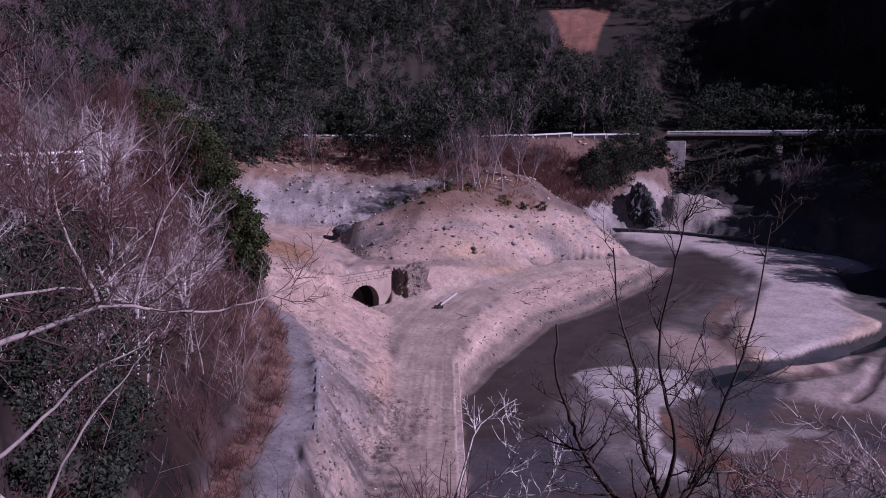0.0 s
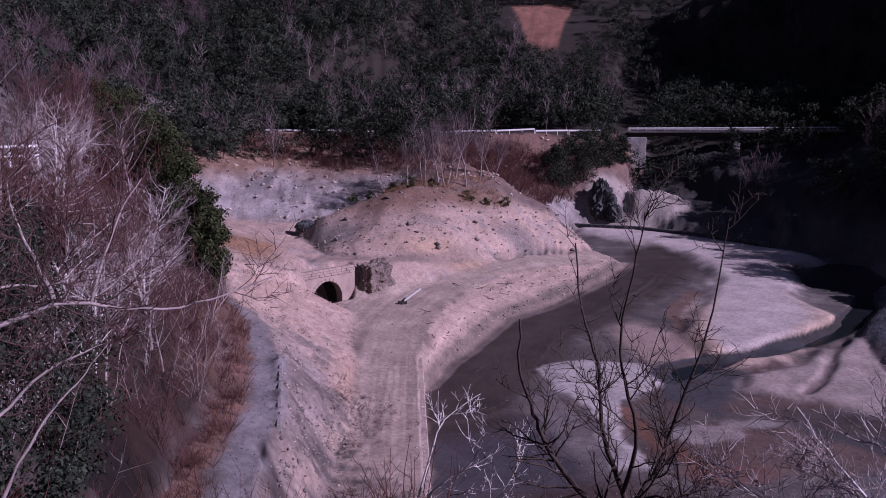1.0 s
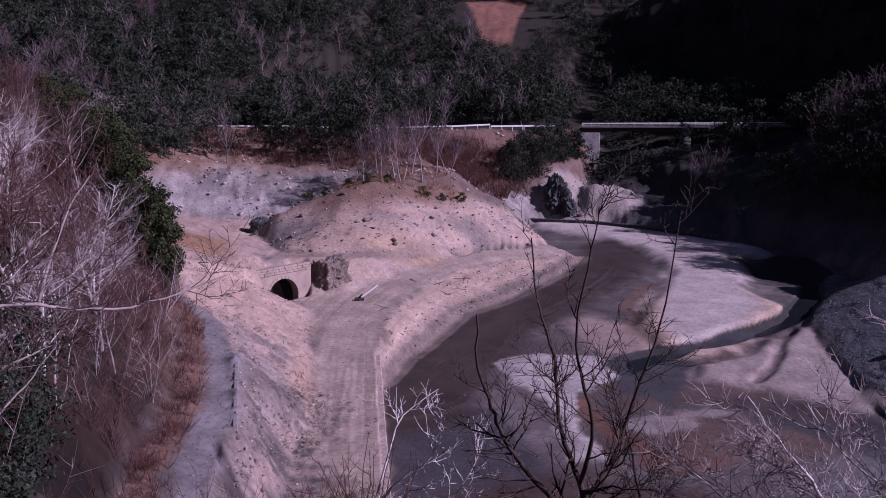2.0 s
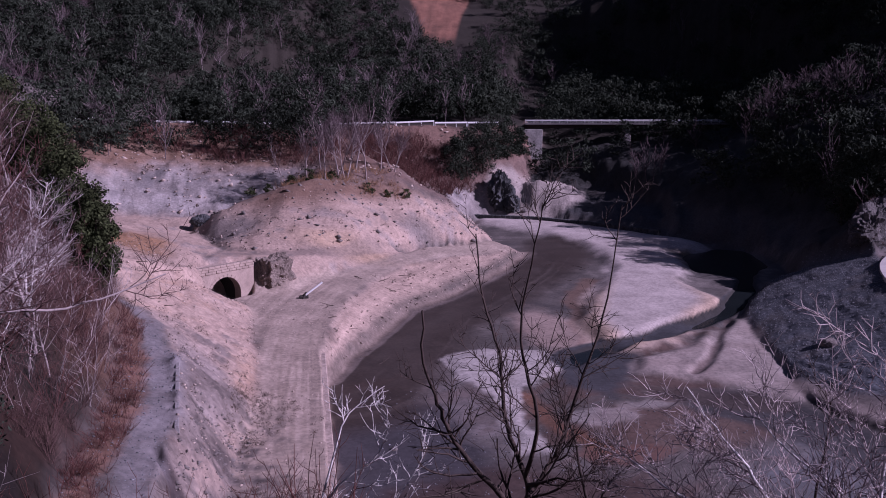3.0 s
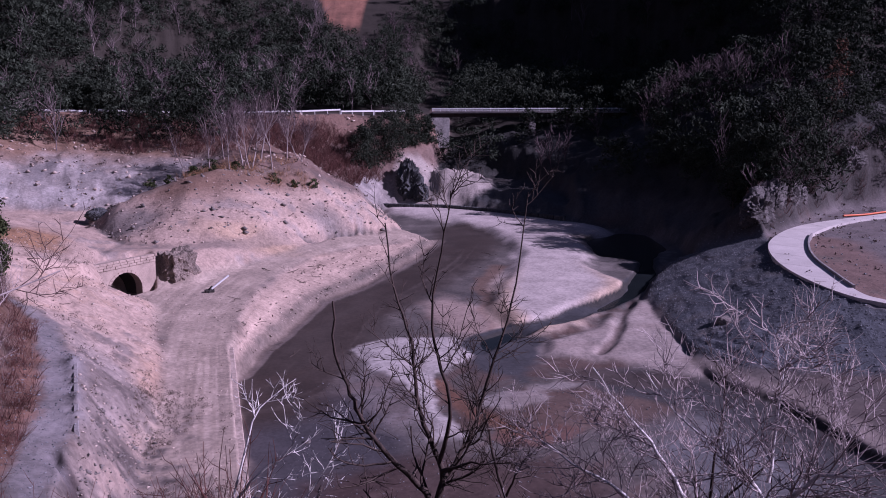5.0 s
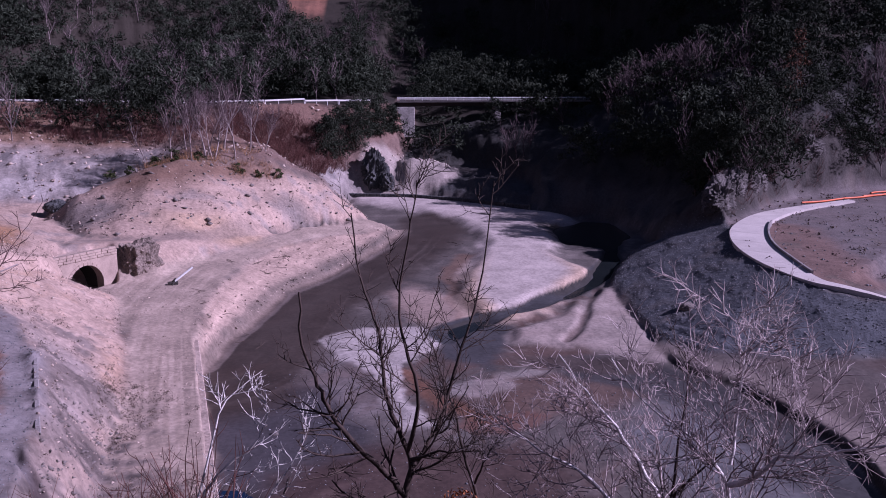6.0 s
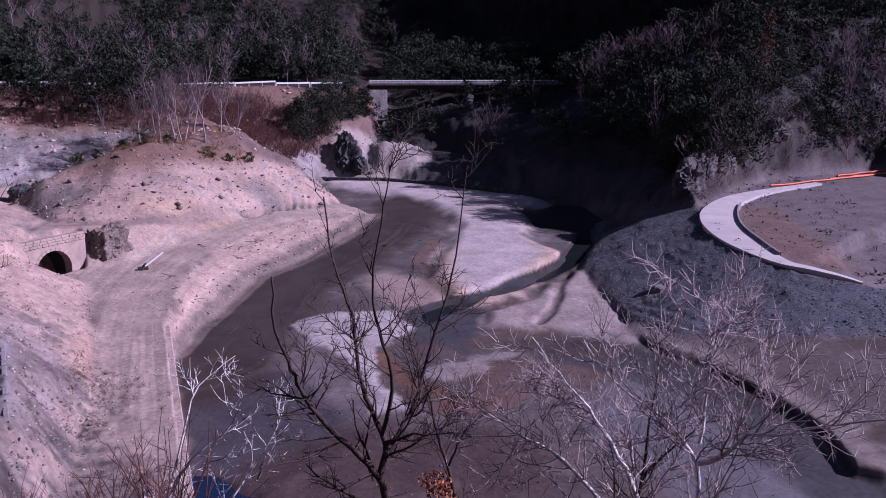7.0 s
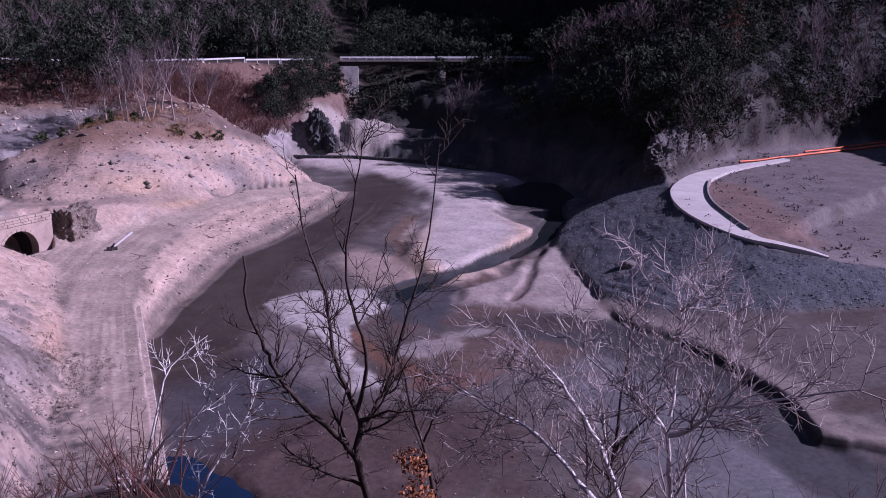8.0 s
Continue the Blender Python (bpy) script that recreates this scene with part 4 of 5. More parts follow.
GIRDER_SHADE = material("girder_shade", (0.045, 0.032, 0.028), 0.8, 0.3, 1.0, 0.01)
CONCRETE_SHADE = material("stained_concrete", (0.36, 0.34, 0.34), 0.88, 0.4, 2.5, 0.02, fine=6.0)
bridge()
rail_line = [(-46, 152, 23.6), (-35, 166, 23.4), (-22, 169, 23.2), (2, 172, 22.8), (20, 174, 23.2), (29, 176, 23.6), (45, 180, 23.8)]
for a, b in zip(rail_line[:-1], rail_line[1:]):
    pieces = max(1, round(math.dist(a, b) / 9))
    for k in range(pieces):
        p, q = Vector(a).lerp(Vector(b), k / pieces), Vector(a).lerp(Vector(b), (k + 0.985) / pieces)
        up = max(ground_at(p.x, p.y), ground_at(q.x, q.y), p.z - 0.3) - p.z
        guard_rail(p + Vector((0, 0, min(up, 0.5))), q + Vector((0, 0, min(up, 0.5))), "white roadside guard rail on steel posts", group="rails along the hill road")
guard_rail((-23.4, 36.5, 23.75), (-20.2, 44.2, 23.75), "white tubular guard rail beside the bank road", ((0.25, 0.33), (0.72, 0.86)), 0.9, low=-0.3)


# ---- concrete ramp ----
def chaikin(pts, times=2):
    for _ in range(times):
        out = [pts[0]]
        for a, b in zip(pts[:-1], pts[1:]):
            out += [tuple(0.75 * u + 0.25 * v for u, v in zip(a, b)), tuple(0.25 * u + 0.75 * v for u, v in zip(a, b))]
        pts = out + [pts[-1]]
    return pts


def ramp():
    outer = chaikin([(102, 95.4), (85.5, 91), (76.2, 87.3), (66.2, 79.6), (60.4, 72.6), (56.8, 65.2), (55.6, 58), (56.2, 53.6), (60.4, 49.9)])
    inner = chaikin([(101.5, 93.6), (85, 88.2), (75, 82.2), (68.6, 75.9), (62.6, 68.4), (59.4, 61.4), (57.8, 57.3), (57.3, 54.4), (60.7, 50.2)])
    ob = thing("concrete_ramp", pose(0, 0, 0), "pale concrete ramp curving round a gravel terrace", "road", kind="structure")
    n, count = len(outer), 14
    level = lambda s: 9.75 - 0.85 * smooth(0.4, 0.85, s) - 0.85 * smooth(0.84, 1.0, s)

    def edge(line, s):
        k = s * (n - 1)
        i = min(int(k), n - 2)
        return Vector(line[i]).lerp(Vector(line[i + 1]), k - i)
    for k in range(count):
        bm = bmesh.new()
        rows = []
        for j in range(5):
            s = (k + 0.004 + 0.992 * j / 4) / count
            o, i, z = edge(outer, s), edge(inner, s), float(level(s))
            rows.append([bm.verts.new((o.x, o.y, z - 0.6)), bm.verts.new((o.x, o.y, z)), bm.verts.new((i.x, i.y, z + 0.03)), bm.verts.new((i.x, i.y, z - 0.6))])
        for p, q in zip(rows[:-1], rows[1:]):
            for e in range(3):
                bm.faces.new([p[e], p[e + 1], q[e + 1], q[e]])
        bm.faces.new(rows[0][::-1])
        bm.faces.new(rows[-1])
        part("slab", bm, CONCRETE, ob)
    bm = bmesh.new()
    rows = []
    for j in range(41):
        s = 0.30 + 0.42 * j / 40
        i, o, z = edge(inner, s), edge(outer, s), float(level(s))
        side = (i - o).normalized()
        p, q = i + side * 0.01, i + side * 0.22
        rows.append([bm.verts.new((p.x, p.y, z - 0.6)), bm.verts.new((p.x, p.y, z + 0.32)), bm.verts.new((q.x, q.y, z + 0.32)), bm.verts.new((q.x, q.y, z - 0.6))])
    for p, q in zip(rows[:-1], rows[1:]):
        for e in range(3):
            bm.faces.new([p[e], p[e + 1], q[e + 1], q[e]])
    bm.faces.new(rows[0][::-1])
    bm.faces.new(rows[-1])
    part("kerb", bm, OLD_CONCRETE, ob, "dark raised kerb")


ramp()


# ---- rocks ----
def rock(name, x, y, size, seed, mat, label, category="rock", layers=0.35, sub=5, turn=0.0, sink=0.35, group="", boxy=0.0, lift=None):
    bm = bmesh.new()
    bmesh.ops.create_icosphere(bm, subdivisions=sub, radius=1)
    tilt = Vector((0.75, 0.25, -0.6)).normalized()
    off = Vector((seed * 3.7, seed * 1.3, seed * 2.1))
    for v in bm.verts:
        p = v.co.normalized()
        big = noise.noise(p * 1.2 + off)
        q = p.dot(tilt) * 4.5 + 1.6 * noise.noise(p * 1.7 + off * 2)
        step = q - math.floor(q)
        crack = noise.noise(Vector((p.x, p.y, p.z * 0.4)) * 5 + off)
        s = 1 + 0.30 * big + layers * 0.45 * (abs(step - 0.3) - 0.35) + 0.10 * crack + 0.06 * noise.noise(p * 11 + off)
        s /= max(abs(p.x), abs(p.y), abs(p.z)) ** boxy
        v.co = Vector((p.x * size[0], p.y * size[1], p.z * size[2])) * s
    me = bpy.data.meshes.new(name)
    bm.to_mesh(me)
    bm.free()
    me.materials.append(mat)
    ob = new(name, me)
    ob.matrix_world = pose(x, y, ground_at(x, y) + size[2] * (0.5 - sink) if lift is None else lift, 0, 0, turn)
    return tagged(ob, label, category, group)


RIB_ROCK = material("layered_grey_rock", (0.105, 0.095, 0.095), 0.92, 0.5, 1.6, 0.25, fine=9.0)
EARTH_FACE = material("earth_face", (0.20, 0.16, 0.14), 0.95, 0.5, 1.0, 0.2, fine=8.0)
rock("rock_outcrop", 41.3, 163.0, (2.8, 2.2, 4.4), 2, ROCK, "dark jagged rock outcrop on the far shore", layers=1.3, turn=20)
rock("rock_outcrop", 43.6, 161.4, (2.4, 1.6, 2.4), 5, ROCK, "dark broken rock at the foot of an outcrop", layers=0.9, turn=60)
rock("rock_outcrop", 71.2, 88.2, (3.4, 2.0, 2.9), 4, RIB_ROCK, "grey layered rock rib beside the concrete ramp", turn=35, layers=0.9, sink=0.55)
rock("rock_outcrop", 76.2, 91.8, (3.2, 1.8, 2.6), 7, RIB_ROCK, "grey layered rock rib beside the concrete ramp", turn=28, layers=0.9, sink=0.6)
rock("rock_outcrop", 80.6, 94.4, (2.8, 1.6, 2.2), 9, RIB_ROCK, "grey layered rock rib beside the concrete ramp", turn=32, layers=0.9, sink=0.6)
rock("rock_outcrop", 84.5, 96.6, (3.0, 1.6, 2.4), 11, RIB_ROCK, "low grey rock face below the woods", turn=30, layers=0.5, sink=0.8)
rock("rock_outcrop", 104, 106.6, (3.2, 1.5, 2.2), 13, RIB_ROCK, "low grey rock face below the woods", turn=12, layers=0.9, sink=0.6)
rock("boulder", -3.6, 88.9, (1.9, 1.7, 2.0), 21, EARTH_FACE, "rough brown earth and rock face beside the tunnel", turn=38, layers=0.5, boxy=0.75, lift=7.9)
rock("boulder", -14.6, 113.5, (1.5, 1.2, 0.9), 23, ROCK, "dark overhanging rock at the end of a soil mound")
for k, (x, y, s) in enumerate([(45.5, 158.6, 0.7), (5.5, 49, 0.25), (46, 60.5, 0.8)]):
    rock("boulder", x, y, (s, s * 0.8, s * 0.7), 31 + k, PALE_ROCK, "pale weathered boulder lying on bare soil", sub=3, group="boulders")


def shore_wall():
    ob = thing("stone_weir", pose(0, 0, 0), "low dark stone wall along the far shore", "wall", kind="structure")
    rng = random.Random(8)
    line = [(34.5, 159.5), (47, 154.3), (57, 143.8), (64, 133.5)]
    for a, b in zip(line[:-1], line[1:]):
        length = math.dist(a, b)
        turn = math.degrees(math.atan2(b[1] - a[1], b[0] - a[0]))
        s = 0.0
        while s < length:
            step = rng.uniform(0.7, 1.3)
            x, y = a[0] + (b[0] - a[0]) * s / length, a[1] + (b[1] - a[1]) * s / length
            z = 4.35
            for row in range(2):
                piece = part("stone_block", block(0, step - 0.05, -0.4, 0.4 + rng.uniform(-0.1, 0.1), -0.7 + row * 0.85, 0.13 + row * 0.72, 0.06), ROCK, ob)
                piece.matrix_world = pose(x, y, z, 0, rng.uniform(-2, 2), turn + rng.uniform(-3, 3))
            s += step


shore_wall()


def scatter_stones(name, ring, count, low, high, seed, mat, label):
    """Loose stones over a stretch of the plan, in one mesh."""
    rng = np.random.RandomState(seed)
    base = np.array([(1, 0, 0), (-1, 0, 0), (0, 1, 0), (0, -1, 0), (0, 0, 1), (0, 0, -1)], float)
    tri = np.array([(0, 2, 4), (2, 1, 4), (1, 3, 4), (3, 0, 4), (2, 0, 5), (1, 2, 5), (3, 1, 5), (0, 3, 5)])
    xs, ys = [p[0] for p in ring], [p[1] for p in ring]
    x = rng.uniform(min(xs), max(xs), count * 4)
    y = rng.uniform(min(ys), max(ys), count * 4)
    keep = inside(x, y, ring)
    x, y = x[keep][:count], y[keep][:count]
    z = ground_many(x, y)
    s = low * (high / low) ** (rng.rand(len(x)) ** 2.2)
    co = base[None] * (s[:, None, None] * rng.uniform(0.6, 1.3, (len(x), 6, 1))) * np.array((1, 0.9, 0.6)) + rng.normal(0, 0.25, (len(x), 6, 3)) * s[:, None, None]
    co = co + np.stack([x, y, z + 0.1 * s], 1)[:, None]
    faces = (tri[None] + 6 * np.arange(len(x))[:, None, None]).reshape(-1, 3)
    ob = linked(name, co.reshape(-1, 3), faces, mat)
    tagged(ob, label, "stones", kind="stuff")


scatter_stones("loose_stones", ring_of(GRAVEL_FOOT[:9], GRAVEL_TOP[:8]), 26000, 0.025, 0.11, 1, STONES, "loose grey stones on the gravel slope")
scatter_stones("loose_stones", ring_of(GRAVEL_TOP[:8], TERRACE_BACK[:4]), 900, 0.04, 0.2, 2, STONES, "scattered stones over the gravel terrace")
scatter_stones("loose_stones", ring_of(SLOPE_FOOT[:10], SLOPE_TOP[:9]), 3500, 0.02, 0.13, 3, PINK_STONES, "loose stones on a pale soil slope")
scatter_stones("loose_stones", ring_of(MOUND_BASE, MOUND_CREST), 1800, 0.03, 0.2, 4, PINK_STONES, "loose stones on a pale soil mound")
scatter_stones("loose_stones", ring_of(MOUND_BASE, MOUND_CREST), 170, 0.18, 0.6, 11, PALE_ROCK, "brown clods and rocks on a soil mound")
scatter_stones("loose_stones", [(-6, 31), (-3.6, 31), (-3.6, 46), (-7, 46)], 700, 0.03, 0.2, 12, PALE_ROCK, "grey rubble on the stony slope below a path")
scatter_stones("loose_stones", ring_of(NORTH_FOOT, NORTH_ROAD), 3000, 0.06, 0.5, 5, PINK_STONES, "rubble on the far bank")
scatter_stones("loose_stones", ring_of(PORTAL_ROAD_LEFT, ROAD_RIGHT[:5]), 1500, 0.02, 0.12, 6, PINK_STONES, "gravel on the dirt road")
scatter_stones("loose_stones", ring_of(SLOPE_TOP[:5], PATH_BACK[:5]), 2500, 0.02, 0.08, 7, STONES, "grey gravel on the bank path")
scatter_stones("loose_stones", ring_of(BANK_FOOT, ROAD_RIGHT[2:]), 1500, 0.03, 0.2, 8, PINK_STONES, "stones on the washed shore bank")
scatter_stones("loose_stones", [(2, 36), (30, 26), (38, 50), (22, 60), (6, 60)], 3200, 0.02, 0.09, 9, STONES, "stones lying on grey mud")


# ---- survey pole and driftwood ----
def survey_pole():
    x, y = -0.35, 82.6
    ob = thing("survey_pole", at(x, y), "white pole leaning on a dark steel stand", "pole")
    linked("pole", *tubes([(np.array([(0.1, 0, 0.35), (1.9, 0.2, 1.65)]), [0.11, 0.11])], 8), WHITE_RAIL, ob)
    legs = [(np.array([(0.15, 0, 0.65), (0.45 * math.cos(a) - 0.1, 0.4 * math.sin(a), -0.05)]), [0.06, 0.09]) for a in (0.3, 2.4, 4.5)]
    for pts, rad in legs:
        linked("leg", *tubes([(pts, rad)], 6), DARK_STEEL, ob)
    part("foot_plate", block(-0.55, 0.4, -0.3, 0.3, -0.05, 0.28, 0.06), DARK_STEEL, ob)


survey_pole()


def tufts(name, ring, count, seed, mat, label, radius=0.28, size=0.11, per=9):
    """Small withered tufts over a stretch of the plan, in one mesh."""
    rng = np.random.RandomState(seed)
    xs, ys = [p[0] for p in ring], [p[1] for p in ring]
    x, y = rng.uniform(min(xs), max(xs), count * 5), rng.uniform(min(ys), max(ys), count * 5)
    keep = inside(x, y, ring) & (fbm(x, y, 6, 2) + rng.normal(0, 0.3, len(x)) > 0)
    x, y = x[keep][:count], y[keep][:count]
    tagged(linked(name, *leaf_cloud(rng, np.stack([x, y, ground_many(x, y) + 0.08], 1), per, radius, size), mat), label, "tufts", kind="stuff")


DARK_TUFT = material("withered_tuft", (0.125, 0.092, 0.078), 0.9, 0.3, 1.0, 0.0, islands=0.5)
tufts("withered_tufts", ring_of(MOUND_BASE, MOUND_CREST), 200, 1, DARK_TUFT, "dark withered tufts on the soil mound", 0.35, 0.08, 14)
tufts("withered_tufts", ring_of(SLOPE_FOOT[:10], SLOPE_TOP[:9]), 240, 2, DARK_TUFT, "dark withered tufts on the soil slope", 0.28, 0.05, 16)
tufts("withered_tufts", [(-5, 33), (0.8, 33), (0.8, 50), (-5, 56)], 520, 3, DARK_TUFT, "dark withered tufts beside the dirt road", 0.22, 0.035, 20)
tufts("withered_tufts", ring_of(BANK_FOOT, ROAD_RIGHT[2:]), 90, 4, DARK_TUFT, "withered plants on the washed bank", 0.22, 0.08)
tufts("withered_tufts", ring_of(NORTH_FOOT, NORTH_ROAD), 500, 5, DARK_TUFT, "withered plants on the far bank", 0.45, 0.18)
tufts("withered_tufts", ring_of(GRAVEL_TOP[:8], TERRACE_BACK[:4]), 160, 6, DARK_TUFT, "withered plants on the gravel terrace", 0.4, 0.13)
rng = np.random.RandomState(5)
spots = [(-17.0, -9.0, 52, 76), (4, 14, 80, 98), (-9, 20, 104, 116), (1, 7, 66, 80), (20, 40, 84, 120), (2.5, 12, 34, 52)]
for k in range(54):
    x0, x1, y0, y1 = spots[k % 6]
    x, y = rng.uniform(x0, x1), rng.uniform(y0, y1)
    stick = [twig(rng, np.array((0, 0, 0.03)), np.array((1, 0, 0.08)), rng.uniform(0.7, 2.2), rng.uniform(0.025, 0.06), 5, 0.2, 0.03)]
    stick += sprout(rng, stick, 1.5, 0.5, 0.6, 0.1, 0.8, 3)
    ob = linked("driftwood", *tubes(stick, 5), WOOD)
    ob.matrix_world = at(x, y, rng.uniform(0, 360))
    tagged(ob, "dark dead branch lying on bare soil", "driftwood", "driftwood on the banks")
for k, (a, b) in enumerate([((113, 101.2), (142, 108)), ((108, 98.0), (142, 105.2)), ((92, 94.6), (142, 104.4))]):
    pts = np.array([(a[0] + (b[0] - a[0]) * s, a[1] + (b[1] - a[1]) * s, 0) for s in np.linspace(0, 1, 24)])
    pts[:, 2] = ground_many(pts[:, 0], pts[:, 1]) + 0.22
    pts[:, 1] += 0.2 * np.sin(np.arange(24) * 1.3 + k)
    tagged(linked("orange_pipe", *tubes([(pts, np.full(24, 0.16))], 6), ORANGE), "orange plastic pipe laid along a dirt track", "pipe", "pipes on the terrace")
BOUGHS_A = (
        (0.075, ((3.93, 11.87, 17.33), (3.73, 11.93, 18.38), (3.55, 11.99, 19.10), (3.30, 12.06, 19.45), (2.82, 11.97, 20.01), (2.44, 11.95, 20.47), (2.15, 11.91, 21.04), (2.04, 11.93, 21.38), (1.77, 11.87, 22.00), (1.76, 11.77, 22.95))),
        (0.055, ((3.55, 11.99, 19.10), (3.68, 12.05, 19.60), (3.62, 12.17, 19.92), (3.40, 12.34, 20.46), (3.31, 12.47, 20.92), (3.29, 12.58, 21.38), (3.24, 12.59, 22.07), (2.95, 12.76, 22.73), (2.85, 12.89, 23.98))),
        (0.045, ((3.65, 11.95, 19.65), (3.93, 12.08, 19.83), (4.32, 12.15, 20.46), (4.48, 12.20, 21.20), (4.73, 12.22, 21.88), (4.99, 12.22, 22.68), (5.24, 12.33, 24.52))),
        (0.032, ((3.62, 11.97, 19.76), (3.99, 11.63, 20.03), (4.66, 11.06, 20.17))),
        (0.035, ((3.58, 11.98, 19.93), (3.71, 11.62, 20.98), (3.43, 11.60, 21.97), (3.28, 11.65, 22.68), (3.47, 11.38, 23.99), (3.48, 11.17, 24.70))),
)
BOUGHS_B = (
        (0.055, ((5.57, 12.84, 16.27), (5.43, 12.90, 17.36), (5.28, 13.08, 18.48), (5.10, 13.25, 19.01), (5.00, 13.40, 19.86), (4.72, 13.50, 20.58), (4.57, 13.65, 21.25))),
        (0.03, ((5.24, 12.98, 18.54), (5.34, 12.62, 19.26), (5.44, 12.36, 19.76))),
)
BOUGHS_C = (
        (0.035, ((-0.22, 13.00, 17.70), (-0.08, 13.00, 18.52), (0.24, 13.10, 19.40), (0.50, 13.19, 20.45), (0.72, 13.28, 20.79), (1.33, 13.43, 21.14))),
        (0.035, ((-0.03, 13.00, 18.64), (0.29, 12.90, 19.36), (0.61, 12.79, 19.77), (1.11, 12.65, 20.09), (1.31, 12.53, 20.72), (1.27, 12.54, 21.13))),
        (0.03, ((0.68, 12.98, 17.47), (0.97, 12.96, 18.43), (1.43, 13.12, 19.00), (1.86, 13.17, 19.56), (2.10, 13.23, 20.09))),
)
BOUGHS_D = (
        (0.06, ((6.95, 8.53, 18.49), (6.36, 8.98, 19.43), (6.13, 9.25, 19.79), (5.77, 9.60, 20.28), (5.23, 10.13, 20.52), (4.70, 10.60, 20.88))),
        (0.05, ((6.91, 8.56, 18.68), (6.70, 8.97, 19.88), (6.51, 9.36, 20.44), (6.24, 9.78, 21.02), (5.98, 10.06, 21.35), (5.63, 10.48, 21.95))),
        (0.045, ((7.37, 8.17, 18.51), (7.30, 8.23, 19.57), (7.25, 8.27, 20.50), (7.12, 8.51, 20.85), (6.87, 8.85, 21.18), (6.49, 9.38, 21.42), (6.17, 9.82, 22.05))),
        (0.05, ((7.24, 8.28, 20.56), (7.45, 7.96, 20.79), (7.53, 7.74, 21.24), (7.74, 7.38, 21.30), (8.01, 6.78, 21.74), (8.30, 6.10, 22.03))),
        (0.03, ((7.23, 8.29, 20.87), (7.39, 8.42, 21.63), (7.48, 8.47, 22.49), (7.58, 8.52, 23.20))),
        (0.03, ((7.51, 8.04, 18.85), (7.40, 8.14, 20.66), (7.90, 7.94, 21.50), (7.93, 8.05, 22.57))),
)
BOUGHS_F = (
        (0.05, ((7.82, 10.39, 17.02), (7.81, 10.39, 18.29), (7.92, 10.43, 19.46), (8.07, 10.45, 20.74), (8.14, 10.52, 21.56))),
        (0.03, ((7.83, 10.37, 19.11), (8.09, 9.92, 19.93), (8.45, 9.35, 20.64))),
)
BOUGHS_E = (
        (0.06, ((-7.60, 10.54, 22.32), (-6.58, 11.21, 22.84), (-5.99, 11.65, 22.97), (-5.41, 11.93, 23.22), (-4.97, 12.23, 23.15), (-4.60, 12.48, 22.96), (-3.94, 12.91, 22.86), (-3.23, 13.42, 22.96), (-2.41, 13.79, 23.24))),
        (0.045, ((-5.41, 11.93, 23.26), (-5.63, 11.94, 23.87), (-5.89, 11.92, 24.45), (-5.99, 11.98, 25.08))),
        (0.05, ((-7.62, 10.53, 20.54), (-6.70, 11.14, 21.02), (-6.29, 11.61, 21.42), (-5.82, 12.07, 21.99), (-5.33, 12.51, 22.26), (-4.80, 12.94, 22.35))),
        (0.035, ((-6.38, 11.33, 19.84), (-5.88, 11.60, 20.95), (-5.55, 11.98, 21.54), (-5.24, 12.22, 21.87), (-4.85, 12.49, 22.40))),
        (0.04, ((-7.25, 10.79, 23.45), (-6.53, 11.24, 23.51), (-5.90, 11.81, 23.55), (-5.50, 12.00, 23.41), (-4.91, 12.47, 23.76))),
        (0.03, ((-4.97, 12.23, 23.15), (-4.62, 12.58, 24.49), (-4.30, 12.90, 25.06))),
)
BOUGH_PLAN = {"A": BOUGHS_A, "B": BOUGHS_B, "C": BOUGHS_C, "D": BOUGHS_D, "F": BOUGHS_F, "E": BOUGHS_E}


